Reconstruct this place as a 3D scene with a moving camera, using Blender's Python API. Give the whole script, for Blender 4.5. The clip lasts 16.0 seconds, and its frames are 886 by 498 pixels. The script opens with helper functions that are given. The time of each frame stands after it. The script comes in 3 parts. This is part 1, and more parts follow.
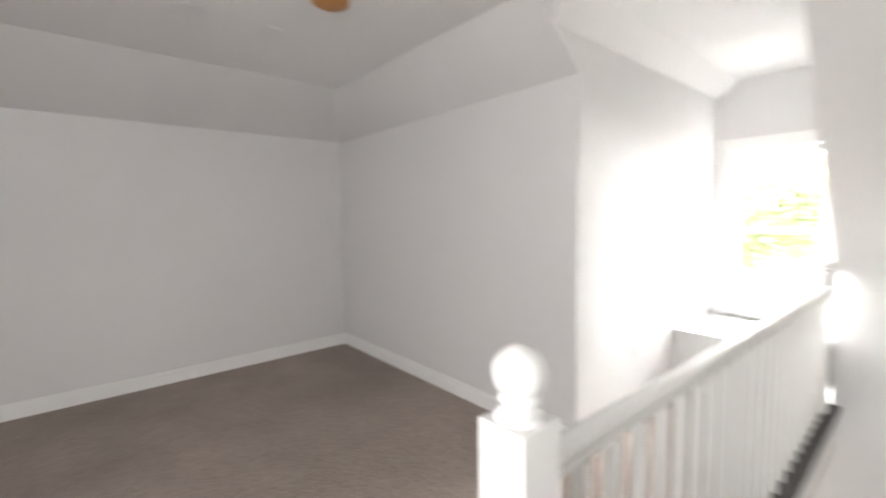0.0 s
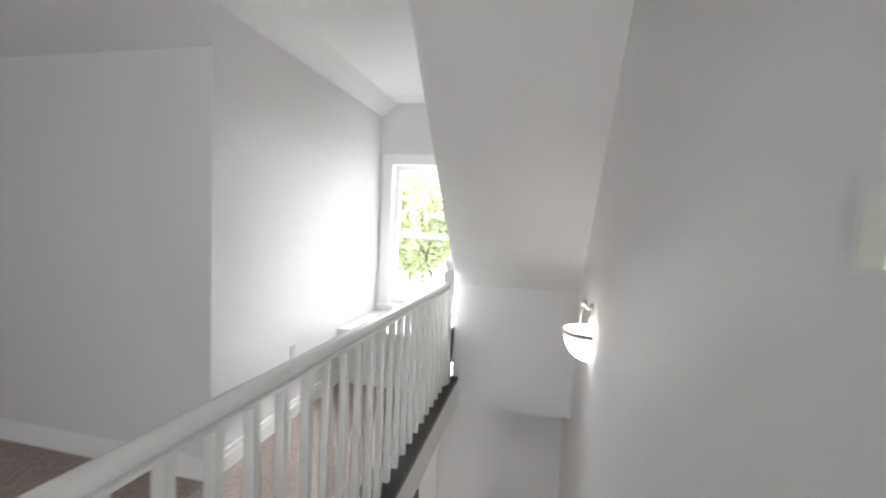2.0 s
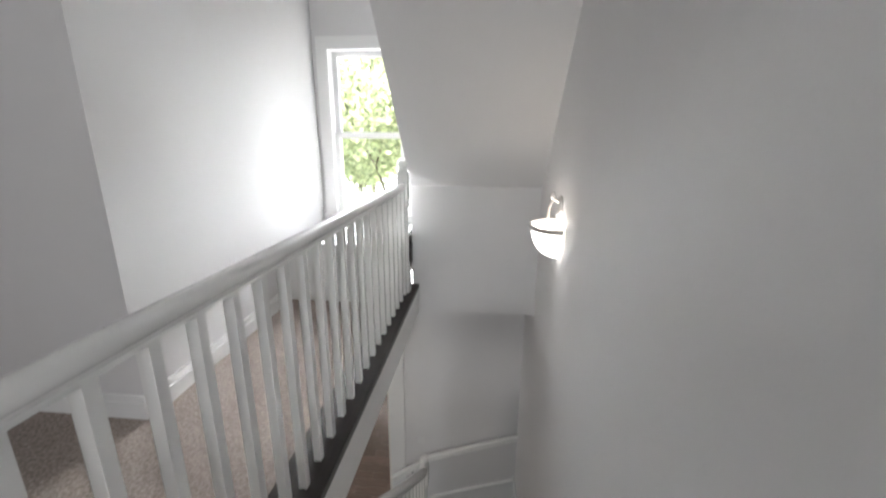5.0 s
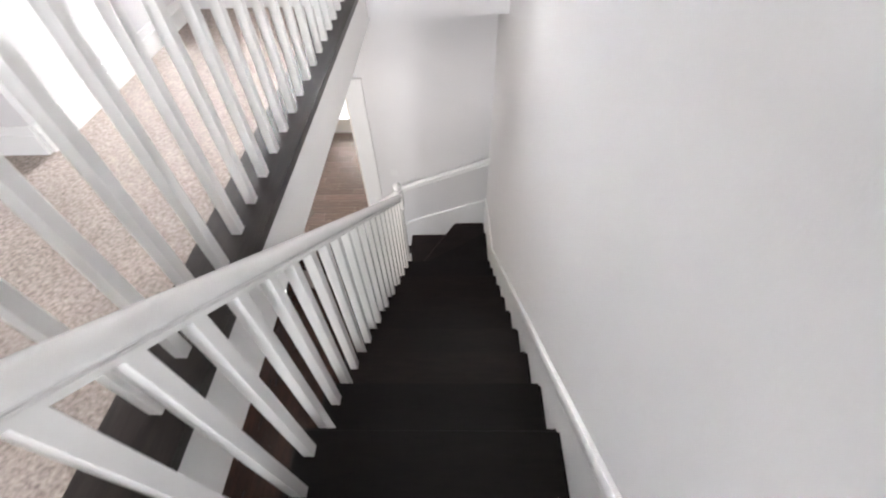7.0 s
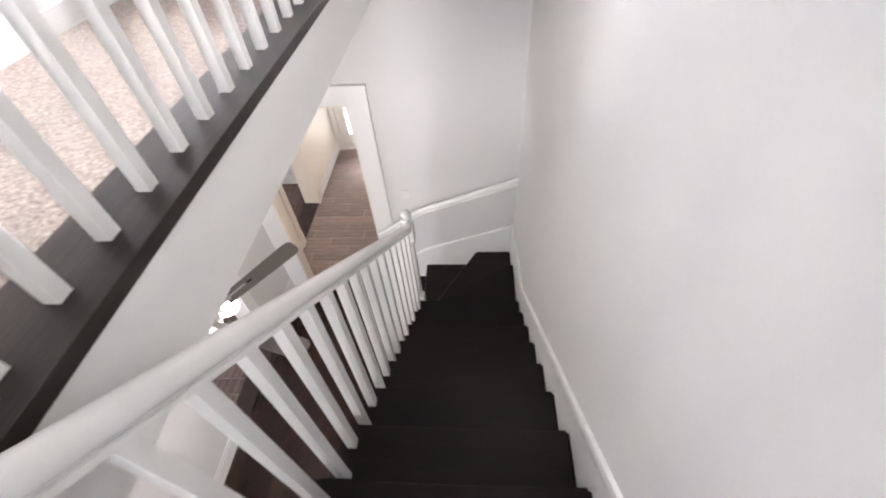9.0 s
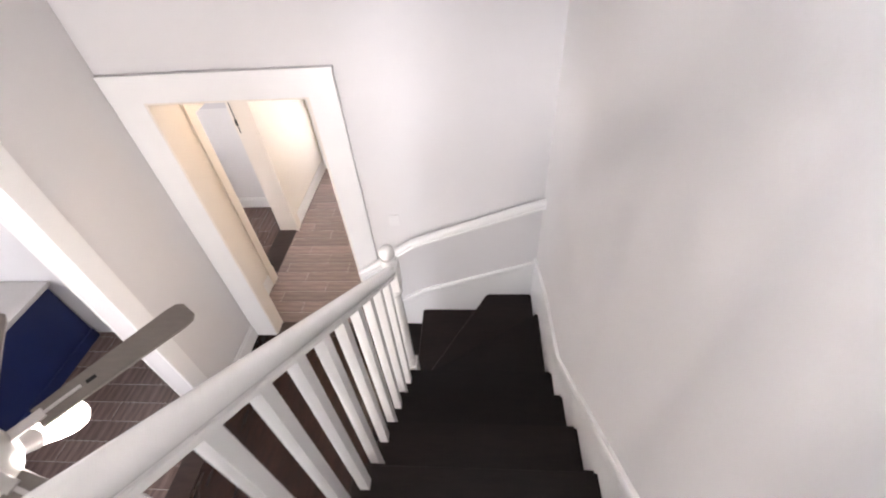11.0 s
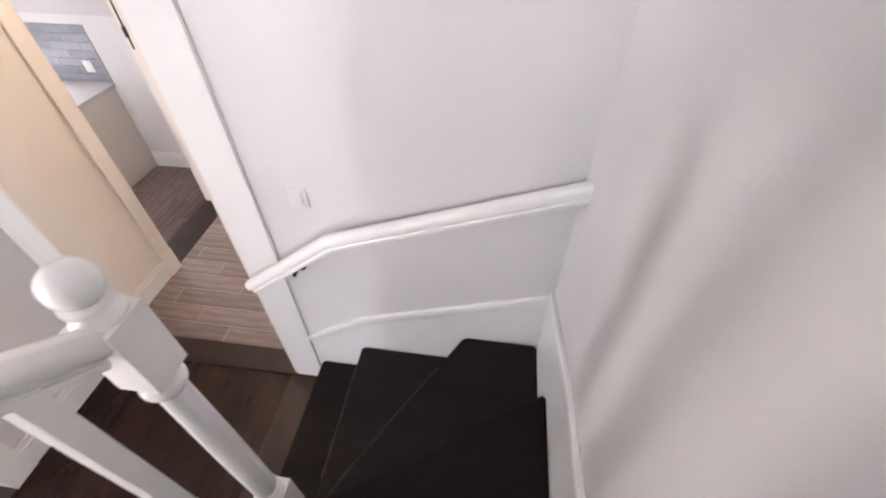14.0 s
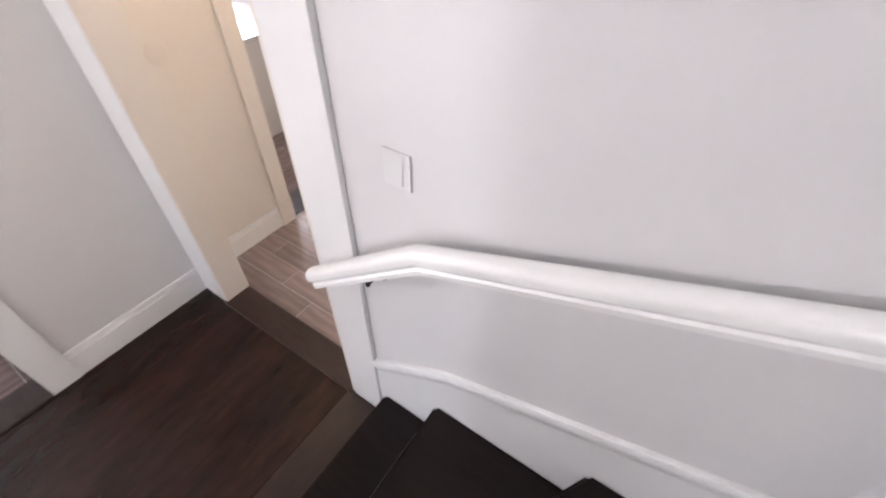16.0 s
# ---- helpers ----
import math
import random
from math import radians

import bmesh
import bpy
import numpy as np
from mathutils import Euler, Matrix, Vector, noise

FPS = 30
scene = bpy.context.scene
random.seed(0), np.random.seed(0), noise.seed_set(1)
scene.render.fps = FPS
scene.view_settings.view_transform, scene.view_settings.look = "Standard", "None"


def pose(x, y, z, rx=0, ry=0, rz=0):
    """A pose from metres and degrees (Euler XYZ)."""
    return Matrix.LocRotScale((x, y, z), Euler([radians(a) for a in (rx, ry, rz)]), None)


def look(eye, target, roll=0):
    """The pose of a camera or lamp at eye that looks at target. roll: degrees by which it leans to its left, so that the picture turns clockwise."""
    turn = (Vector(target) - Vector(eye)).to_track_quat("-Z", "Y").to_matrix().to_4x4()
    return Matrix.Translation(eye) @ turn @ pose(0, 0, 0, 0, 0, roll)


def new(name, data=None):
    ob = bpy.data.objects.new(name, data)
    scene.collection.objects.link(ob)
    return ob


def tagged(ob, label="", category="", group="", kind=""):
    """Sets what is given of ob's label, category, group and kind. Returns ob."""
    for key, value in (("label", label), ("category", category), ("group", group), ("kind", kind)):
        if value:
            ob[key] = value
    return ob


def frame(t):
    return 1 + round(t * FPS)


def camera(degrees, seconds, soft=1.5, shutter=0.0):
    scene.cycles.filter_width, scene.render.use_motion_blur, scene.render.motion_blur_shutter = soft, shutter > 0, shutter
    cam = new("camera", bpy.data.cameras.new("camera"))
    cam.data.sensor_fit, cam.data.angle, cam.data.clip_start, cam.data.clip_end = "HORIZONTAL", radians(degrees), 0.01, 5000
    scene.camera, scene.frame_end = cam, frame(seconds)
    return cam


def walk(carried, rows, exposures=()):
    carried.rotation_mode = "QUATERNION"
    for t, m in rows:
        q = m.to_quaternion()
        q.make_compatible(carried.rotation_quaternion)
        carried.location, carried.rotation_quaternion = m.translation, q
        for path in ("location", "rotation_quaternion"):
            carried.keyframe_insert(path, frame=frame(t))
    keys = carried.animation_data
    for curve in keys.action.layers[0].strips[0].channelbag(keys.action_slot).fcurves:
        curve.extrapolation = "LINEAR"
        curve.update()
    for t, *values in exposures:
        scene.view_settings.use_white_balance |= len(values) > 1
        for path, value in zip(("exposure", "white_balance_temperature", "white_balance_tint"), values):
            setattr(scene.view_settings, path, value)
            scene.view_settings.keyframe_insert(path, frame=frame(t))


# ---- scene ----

# ---------------------------------------------------------------- camera
cam = camera(92.6, 16.0, soft=2.0, shutter=0.4)
PATH = [
    (0, (-0.502, -4.056, 4.356), (-2.019, -2.764, 4.19), -0.9),
    (0.5, (-0.413, -4.052, 4.35), (-1.148, -2.206, 4.129), -0.1),
    (1, (-0.375, -4.02, 4.361), (-0.923, -2.107, 4.159), 1.0),
    (1.5, (-0.305, -3.933, 4.355), (-0.892, -2.028, 4.194), 3.5),
    (2, (-0.297, -3.745, 4.337), (-0.735, -1.799, 4.203), 2.6),
    (2.5, (-0.343, -3.566, 4.369), (-0.601, -1.584, 4.321), 0.8),
    (3, (-0.328, -3.502, 4.346), (-0.579, -1.522, 4.214), 2.1),
    (3.2, (-0.336, -3.482, 4.339), (-0.64, -1.511, 4.187), 2.2),
    (5.3, (-0.355, -3.516, 4.219), (-0.534, -1.676, 3.455), 0.3),
    (5.5, (-0.34, -3.535, 4.192), (-0.481, -1.838, 3.143), 1.0),
    (6, (-0.393, -3.515, 4.008), (-0.441, -2.164, 2.535), -0.3),
    (6.5, (-0.386, -3.462, 3.961), (-0.428, -2.16, 2.444), -1.1),
    (7, (-0.332, -3.343, 3.953), (-0.39, -2.035, 2.441), -2.4),
    (7.5, (-0.299, -3.246, 3.918), (-0.337, -1.921, 2.421), -3.0),
    (8, (-0.344, -3.089, 3.818), (-0.406, -1.741, 2.342), -4.8),
    (8.5, (-0.373, -2.918, 3.706), (-0.465, -1.551, 2.249), -4.8),
    (9, (-0.34, -2.787, 3.59), (-0.494, -1.434, 2.126), -5.0),
    (9.2, (-0.376, -2.701, 3.509), (-0.532, -1.302, 2.088), -6.5),
    (11.3, (-0.399, -1.987, 2.927), (-0.559, -0.554, 1.541), -4.8),
    (11.5, (-0.395, -1.938, 2.871), (-0.531, -0.585, 1.405), -5.0),
    (12, (-0.412, -1.771, 2.707), (-0.514, -0.414, 1.241), -3.8),
    (12.5, (-0.363, -1.566, 2.545), (-0.551, -0.176, 1.119), -4.3),
    (13, (-0.343, -1.398, 2.43), (-0.512, -0.028, 0.982), -4.3),
    (13.5, (-0.354, -1.222, 2.307), (-0.574, 0.112, 0.832), -6.0),
    (14, (-0.276, -1.08, 2.172), (-0.477, 0.321, 0.759), -0.2),
    (14.5, (-0.259, -1.006, 2.121), (-0.422, 0.402, 0.711), -0.6),
    (15, (-0.308, -0.851, 1.996), (-0.582, 0.565, 0.611), -1.2),
    (15.5, (-0.363, -0.695, 1.874), (-0.944, 0.664, 0.527), -0.8),
    (16, (-0.454, -0.565, 1.757), (-1.237, 0.640, 0.366), 1.2),
]

EXPOSURES = [(0, 2.7, 6850, 11), (0.5, 2.65, 6700, 11), (1, 2.38, 6600, 12), (1.5, 2.1, 6550, 11), (2.0, 1.98, 6500, 9), (2.5, 1.92, 6450, 9), (3.2, 1.84, 6450, 9), (5.5, 1.75, 6500, 10),
             (6.0, 2.25, 6500, 13), (6.5, 2.9, 6450, 13), (7, 3.12, 6480, 12.5), (7.5, 3.22, 6500, 13), (8, 3.25, 6490, 13.5), (9, 3.22, 6520, 14.5),
             (11.5, 3.53, 6600, 18.5), (13, 3.5, 6580, 20), (14.5, 3.42, 6440, 19.5), (15, 3.42, 6410, 19.5), (16, 3.45, 6360, 18)]
walk(cam, [(t, look(e, g, a)) for t, e, g, a in PATH], EXPOSURES)

# ---------------------------------------------------------------- light
world = bpy.data.worlds.new("sky")
scene.world = world
world.use_nodes = True
wn = world.node_tree
sky = wn.nodes.new("ShaderNodeTexSky")
sky.sky_type = "NISHITA"
sky.sun_disc = False
sky.sun_elevation, sky.sun_rotation = radians(48), radians(113)
wn.links.new(sky.outputs[0], wn.nodes["Background"].inputs[0])
wn.nodes["Background"].inputs[1].default_value = 0.07


def lamp(name, kind, m, energy, color=(1, 1, 1), **settings):
    data = bpy.data.lights.new(name, kind)
    data.energy, data.color = energy, color
    for key, value in settings.items():
        if key == "size":
            data.size = value
        elif key == "size_y":
            data.shape, data.size_y = "RECTANGLE", value
        elif key == "radius":
            data.shadow_soft_size = value
        elif key == "angle":
            data.angle = value
    ob = new(name, data)
    ob.matrix_world = m
    return ob


DAY = (0.93, 0.965, 1.0)
WARM = (1.0, 0.8, 0.58)
lamp("sun", "SUN", look((14, -6, 17), (0, 0, 0)), 5.0, (1, 0.95, 0.88), angle=radians(0.6))
# area lamps in window openings; only the kitchen one stands for a known window
# added fill from behind, set close to the stair wall to brighten the balusters
lamp("loft_fill", "AREA", look((-0.4, -5.52, 4.3), (-1.3, -3, 4.1)), 7.0, DAY, size=0.64, size_y=1.1)
# added fill for the lounge, in an assumed opening out of view
lamp("lounge_fill", "AREA", look((-1.5, -6.35, 1.5), (-1.5, -2, 1.3)), 6, DAY, size=1.0, size_y=1.3)
lamp("kitchen_daylight", "AREA", look((-4.4, 1.86, 1.33), (-4.4, -1, 1.0)), 6, DAY, size=0.98, size_y=0.82)
# added fill for the dining floor, angled so its beam misses the stair wall
lamp("dining_fill", "AREA", look((-6.85, -3.4, 1.5), (-3, -1.6, 1.0)), 11, DAY, size=1.4, size_y=1.2)

# ---------------------------------------------------------------- materials
def material(name, color, rough=0.5, metal=0.0, grain=0.0, scale=40.0, bump=0.0, bump_scale=200.0, stretch=(1, 1, 1),
             blotch=0.0, per_object=0.0, per_island=0.0, emit=0.0, coat=0.0, emit_color=None, spec=0.5, rings=()):
    m = bpy.data.materials.new(name)
    m.use_nodes = True
    nt = m.node_tree
    b = nt.nodes["Principled BSDF"]
    b.inputs["Roughness"].default_value, b.inputs["Metallic"].default_value = rough, metal
    b.inputs["Base Color"].default_value = (*color, 1)
    b.inputs["Coat Weight"].default_value, b.inputs["Specular IOR Level"].default_value = coat, spec
    if emit:
        b.inputs["Emission Color"].default_value = (*(emit_color or color), 1)
        b.inputs["Emission Strength"].default_value = emit
    coords = nt.nodes.new("ShaderNodeTexCoord")
    mapping = nt.nodes.new("ShaderNodeMapping")
    mapping.inputs["Scale"].default_value = stretch
    nt.links.new(coords.outputs["Object"], mapping.inputs["Vector"])

    def tex(s, detail=5.0, rough_=0.6):
        n = nt.nodes.new("ShaderNodeTexNoise")
        n.inputs["Scale"].default_value, n.inputs["Detail"].default_value, n.inputs["Roughness"].default_value = s, detail, rough_
        nt.links.new(mapping.outputs[0], n.inputs["Vector"])
        return n

    def shift(socket, amount):
        r = nt.nodes.new("ShaderNodeMapRange")
        r.inputs["To Min"].default_value, r.inputs["To Max"].default_value = 1 - amount, 1 + amount
        nt.links.new(socket, r.inputs["Value"])
        return r.outputs[0]

    factors = []
    if grain:
        factors.append(shift(tex(scale).outputs["Fac"], grain))
    if rings:                     # (scale, amount, axis across the grain)
        w = nt.nodes.new("ShaderNodeTexWave")
        w.wave_type, w.bands_direction = "BANDS", rings[2]
        w.inputs["Scale"].default_value, w.inputs["Distortion"].default_value = rings[0], 9.0
        w.inputs["Detail"].default_value, w.inputs["Detail Scale"].default_value = 2.0, 0.7
        nt.links.new(mapping.outputs[0], w.inputs["Vector"])
        factors.append(shift(w.outputs["Fac"], rings[1]))
    if blotch:
        factors.append(shift(tex(1.7, 3.0).outputs["Fac"], blotch))
    if per_object:
        factors.append(shift(nt.nodes.new("ShaderNodeObjectInfo").outputs["Random"], per_object))
    if per_island:
        factors.append(shift(nt.nodes.new("ShaderNodeNewGeometry").outputs["Random Per Island"], per_island))
    if factors:
        v = factors[0]
        for f in factors[1:]:
            mul = nt.nodes.new("ShaderNodeMath")
            mul.operation = "MULTIPLY"
            nt.links.new(v, mul.inputs[0]), nt.links.new(f, mul.inputs[1])
            v = mul.outputs[0]
        sc = nt.nodes.new("ShaderNodeVectorMath")
        sc.operation = "SCALE"
        sc.inputs[0].default_value = color
        nt.links.new(v, sc.inputs["Scale"])
        nt.links.new(sc.outputs[0], b.inputs["Base Color"])
    if bump:
        bp = nt.nodes.new("ShaderNodeBump")
        bp.inputs["Strength"].default_value, bp.inputs["Distance"].default_value = bump, 0.004
        nt.links.new(tex(bump_scale, 4.0).outputs["Fac"], bp.inputs["Height"])
        nt.links.new(bp.outputs[0], b.inputs["Normal"])
    return m


WALL = material("wall_paint", (0.73, 0.715, 0.713), 0.62, bump=0.14, bump_scale=110, blotch=0.02, spec=0.35)
CEIL = material("ceiling_paint", (0.78, 0.77, 0.765), 0.7, bump=0.14, bump_scale=90, blotch=0.02, spec=0.3)
TRIM = material("trim_gloss_paint", (0.86, 0.853, 0.843), 0.28, bump=0.05, bump_scale=25, blotch=0.02)
RAILP = material("rail_gloss_paint", (0.86, 0.855, 0.838), 0.25, bump=0.06, bump_scale=30, blotch=0.03)
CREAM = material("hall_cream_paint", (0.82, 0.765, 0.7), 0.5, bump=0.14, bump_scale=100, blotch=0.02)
CARPET = material("beige_carpet", (0.35, 0.295, 0.265), 0.95, grain=1.0, scale=95, bump=1.0, bump_scale=85, blotch=0.3, spec=0.1)
DARK = material("dark_stained_oak", (0.0096, 0.0064, 0.0058), 0.34, grain=0.6, scale=9, stretch=(1, 6, 6), bump=0.08, bump_scale=26, blotch=0.5, per_object=0.6, spec=0.14)
EDGE = material("grey_brown_nosing_oak", (0.031, 0.024, 0.0215), 0.32, grain=0.95, scale=5, stretch=(9, 1.2, 9), bump=0.15, bump_scale=18, blotch=0.5, spec=0.3)
LAMIN = material("dark_red_brown_laminate", (0.0215, 0.0095, 0.0065), 0.27, grain=0.7, scale=7, stretch=(4, 1, 4), bump=0.05, bump_scale=20, blotch=0.9, per_object=0.22, spec=0.26)
TILE = material("wood_look_tile", (0.25, 0.195, 0.18), 0.25, rings=(0.6, 0.1, "Y"), grain=0.38, scale=7, stretch=(1, 9, 9), bump=0.1, bump_scale=20, blotch=0.25, per_object=0.16, spec=0.4)
TILE2 = material("wood_look_tile_dark", (0.155, 0.11, 0.098), 0.27, rings=(0.6, 0.16, "X"), grain=0.55, scale=7, stretch=(9, 1, 9), bump=0.1, bump_scale=20, blotch=0.25, per_object=0.2, spec=0.4)
GROUT = material("grey_grout", (0.46, 0.43, 0.41), 0.9, grain=0.2, scale=90)
CHROME = material("brushed_nickel", (0.62, 0.6, 0.58), 0.28, 1.0, grain=0.08, scale=60)
BLADE = material("grey_fan_blade", (0.2, 0.175, 0.155), 0.45, grain=0.15, scale=9, stretch=(2, 10, 2), blotch=0.1)
GLOW = material("lit_frosted_glass", (1, 0.95, 0.88), 0.4, emit=1.3, emit_color=(1, 0.96, 0.9))
PLASTIC = material("white_plastic", (0.76, 0.75, 0.745), 0.5, blotch=0.02)
# yellow-green glow on the first rocker, put into its plastic colour
ROCKER_GLOW = material("glow_tinted_plastic", (0.77, 0.775, 0.69), 0.45, blotch=0.02)
BLACK = material("black_metal", (0.02, 0.02, 0.02), 0.4, 0.6)
NAVY = material("navy_cabinet_paint", (0.012, 0.022, 0.09), 0.35, bump=0.08, bump_scale=40, blotch=0.1)
GRANITE = material("grey_speckled_granite", (0.5, 0.48, 0.46), 0.2, grain=0.5, scale=120, blotch=0.15)
CABINET = material("greige_cabinet_panel", (0.56, 0.52, 0.48), 0.45, blotch=0.05, bump=0.1, bump_scale=40)
SLATE = material("dark_grey_front", (0.09, 0.085, 0.09), 0.35, 0.5, grain=0.1, scale=30, stretch=(1, 1, 12))
SPLASH = material("grey_glass_tile", (0.3, 0.31, 0.35), 0.15, grain=0.2, scale=14, per_object=0.2)
ORANGE = material("amber_wood_blade", (0.45, 0.2, 0.05), 0.4, grain=0.3, scale=12, stretch=(1, 8, 8))
LEAF = material("spring_leaves", (0.5, 0.56, 0.34), 0.6, per_island=0.45)
BARK = material("grey_bark", (0.12, 0.1, 0.085), 0.9, grain=0.4, scale=14, bump=0.8, bump_scale=25)
# ground colour lightened so that it bounces light onto the dormer ceiling
PALE_GROUND = material("pale_bounce_ground", (0.66, 0.66, 0.62), 0.95, grain=0.4, scale=9, blotch=0.3, bump=1.0, bump_scale=60)
SIDING = material("pale_siding", (0.62, 0.62, 0.6), 0.6, blotch=0.08, grain=0.05)
ROOF = material("grey_shingle", (0.13, 0.125, 0.12), 0.9, grain=0.4, scale=30, bump=0.8, bump_scale=40)

glass = bpy.data.materials.new("window_glass")
glass.use_nodes = True
gb = glass.node_tree.nodes["Principled BSDF"]
gb.inputs["Transmission Weight"].default_value, gb.inputs["Roughness"].default_value, gb.inputs["IOR"].default_value = 1.0, 0.0, 1.02

# ---------------------------------------------------------------- mesh helpers
def box(bm, x0, x1, y0, y1, z0, z1):
    v = [bm.verts.new(p) for p in ((x0, y0, z0), (x1, y0, z0), (x1, y1, z0), (x0, y1, z0),
                                   (x0, y0, z1), (x1, y0, z1), (x1, y1, z1), (x0, y1, z1))]
    for f in ((3, 2, 1, 0), (4, 5, 6, 7), (0, 1, 5, 4), (1, 2, 6, 5), (2, 3, 7, 6), (3, 0, 4, 7)):
        bm.faces.new([v[i] for i in f])
    return bm


def boxes(*rows):
    bm = bmesh.new()
    for r in rows:
        box(bm, *r)
    return bm


def prism(bm, outline, axis, a, b):
    """Extrude a closed outline of (u, v) along an axis from a to b. x: (y, z); y: (x, z); z: (x, y)."""
    def at(u, v, w):
        return {"x": (w, u, v), "y": (u, w, v), "z": (u, v, w)}[axis]
    lo = [bm.verts.new(at(u, v, a)) for u, v in outline]
    hi = [bm.verts.new(at(u, v, b)) for u, v in outline]
    n = len(outline)
    bm.faces.new(lo), bm.faces.new(hi)
    for i in range(n):
        bm.faces.new((lo[i], lo[(i + 1) % n], hi[(i + 1) % n], hi[i]))
    bmesh.ops.recalc_face_normals(bm, faces=bm.faces)
    return bm


def lathe(bm, profile, steps=20, m=None):
    """Turn a profile of (radius, z) about the z axis."""
    rings = []
    for r, z in profile:
        rings.append([bm.verts.new((r * math.cos(2 * math.pi * i / steps), r * math.sin(2 * math.pi * i / steps), z)) for i in range(steps)])
    for p, q in zip(rings, rings[1:]):
        for i in range(steps):
            bm.faces.new((p[i], p[(i + 1) % steps], q[(i + 1) % steps], q[i]))
    bm.faces.new(rings[0][::-1]), bm.faces.new(rings[-1])
    if m is not None:
        bmesh.ops.transform(bm, matrix=m, verts=[v for ring in rings for v in ring])
    return bm


def sweep(bm, section, points, up=Vector((0, 0, 1))):
    """Carry a closed section of (side, height) along a line of points, mitred at the bends, with the section kept upright."""
    pts = [Vector(p) for p in points]
    rings = []
    for i, p in enumerate(pts):
        a = (pts[i] - pts[i - 1]).normalized() if i else (pts[1] - pts[0]).normalized()
        b = (pts[i + 1] - pts[i]).normalized() if i < len(pts) - 1 else a
        d = (a + b).normalized()
        side = d.cross(up).normalized()
        rise = side.cross(d).normalized()
        k = 1 / max(0.5, d.dot(a))
        rings.append([bm.verts.new(p + side * s + rise * (h * k)) for s, h in section])
    n = len(section)
    for p, q in zip(rings, rings[1:]):
        for i in range(n):
            bm.faces.new((p[i], p[(i + 1) % n], q[(i + 1) % n], q[i]))
    bm.faces.new(rings[0][::-1]), bm.faces.new(rings[-1])
    bmesh.ops.recalc_face_normals(bm, faces=bm.faces)
    return bm


def soften(bm, width=0.004, segments=2, angle=30):
    edges = [e for e in bm.edges if len(e.link_faces) == 2 and e.calc_face_angle(0) > radians(angle)]
    bmesh.ops.bevel(bm, geom=edges, offset=width, segments=segments, affect="EDGES", clamp_overlap=True)
    return bm


def mesh_of(name, bm, mat, smooth=False):
    me = bpy.data.meshes.new(name)
    bmesh.ops.recalc_face_normals(bm, faces=bm.faces)
    bm.to_mesh(me)
    bm.free()
    me.materials.append(mat)
    if smooth:
        for p in me.polygons:
            p.use_smooth = True
        me.set_sharp_from_angle(angle=radians(35))
    return me


def part(name, bm, mat, parent=None, label="", smooth=False):
    ob = new(name, mesh_of(name, bm, mat, smooth))
    ob.parent = parent
    return tagged(ob, label)


def setting(name, bm, mat, label, category, smooth=False):
    return tagged(part(name, bm, mat, None, "", smooth), label, category, kind="structure")


def thing(name, place, label, category, group=""):
    ob = new(name)
    ob.location = place
    ob.empty_display_size = 0.1
    return tagged(ob, label, category, group)


def child(name, bm, mat, parent, label="", smooth=False):
    """A part whose mesh is given in world places, under a thing that stands elsewhere."""
    ob = part(name, bm, mat, parent, label, smooth)
    ob.matrix_parent_inverse = Matrix.Translation(-parent.location) if parent.parent is None else Matrix()
    return ob


def share(name, data, parent, m):
    ob = new(name, data)
    ob.parent = parent
    ob.matrix_basis = m
    return ob


# ---------------------------------------------------------------- plan
R, G = 0.185, 0.2265              # riser and going
FLOOR2 = 17 * R                   # loft floor
CEIL1 = 2.935                     # underside of the loft floor
CEIL2 = 5.3                       # loft ceiling
NOSE5 = -0.862                    # first straight nosing
KNEE, KNEE_TOP, KNEE_FOOT = -0.64, 3.872, 2.955
DORM_L, DORM_R, DORM_Y = -1.65, -0.88, -0.3
WALL_Y, WALL_TOP = -2.21, 5.01
WEST = -4.12
TOP_Y = NOSE5 - 12 * G            # nosing of the loft floor


def wall_x(name, x0, x1, y0, y1, z0, z1, holes, mat, label):
    """A wall that runs along y, with holes (ya, yb, za, zb)."""
    rows, y = [], y0
    for ya, yb, za, zb in sorted(holes):
        rows.append((x0, x1, y, ya, z0, z1))
        if za > z0:
            rows.append((x0, x1, ya, yb, z0, za))
        if zb < z1:
            rows.append((x0, x1, ya, yb, zb, z1))
        y = yb
    rows.append((x0, x1, y, y1, z0, z1))
    return setting(name, boxes(*rows), mat, label, "wall")


def wall_y(name, y0, y1, x0, x1, z0, z1, holes, mat, label):
    """A wall that runs along x, with holes (xa, xb, za, zb)."""
    rows, x = [], x0
    for xa, xb, za, zb in sorted(holes):
        rows.append((x, xa, y0, y1, z0, z1))
        if za > z0:
            rows.append((xa, xb, y0, y1, z0, za))
        if zb < z1:
            rows.append((xa, xb, y0, y1, zb, z1))
        x = xb
    rows.append((x, x1, y0, y1, z0, z1))
    return setting(name, boxes(*rows), mat, label, "wall")


# ---------------------------------------------------------------- shell: lower storey
setting("cladding", boxes((-0.77, 0.3, -0.28, -0.18, 2.95, 5.42), (-7.1, -1.78, -0.28, -0.18, 2.99, 5.42), (-7.1, 0.3, -7.75, -0.1, 5.44, 5.6)), SIDING, "pale siding and flat roof behind the sloped ceilings", "cladding")
wall_x("wall_stair", 0, 0.12, -7.4, 0.1, -0.2, 5.42, [], WALL, "off-white painted stair wall with fine orange-peel texture")
DOOR = (-2.15, -1.25)
wall_y("wall_end", 0, 0.1, -7.0, 0.02, 0, CEIL1 + 0.02, [(DOOR[0], DOOR[1], 0, 2.11)], WALL, "off-white painted wall at the foot of the stairs")
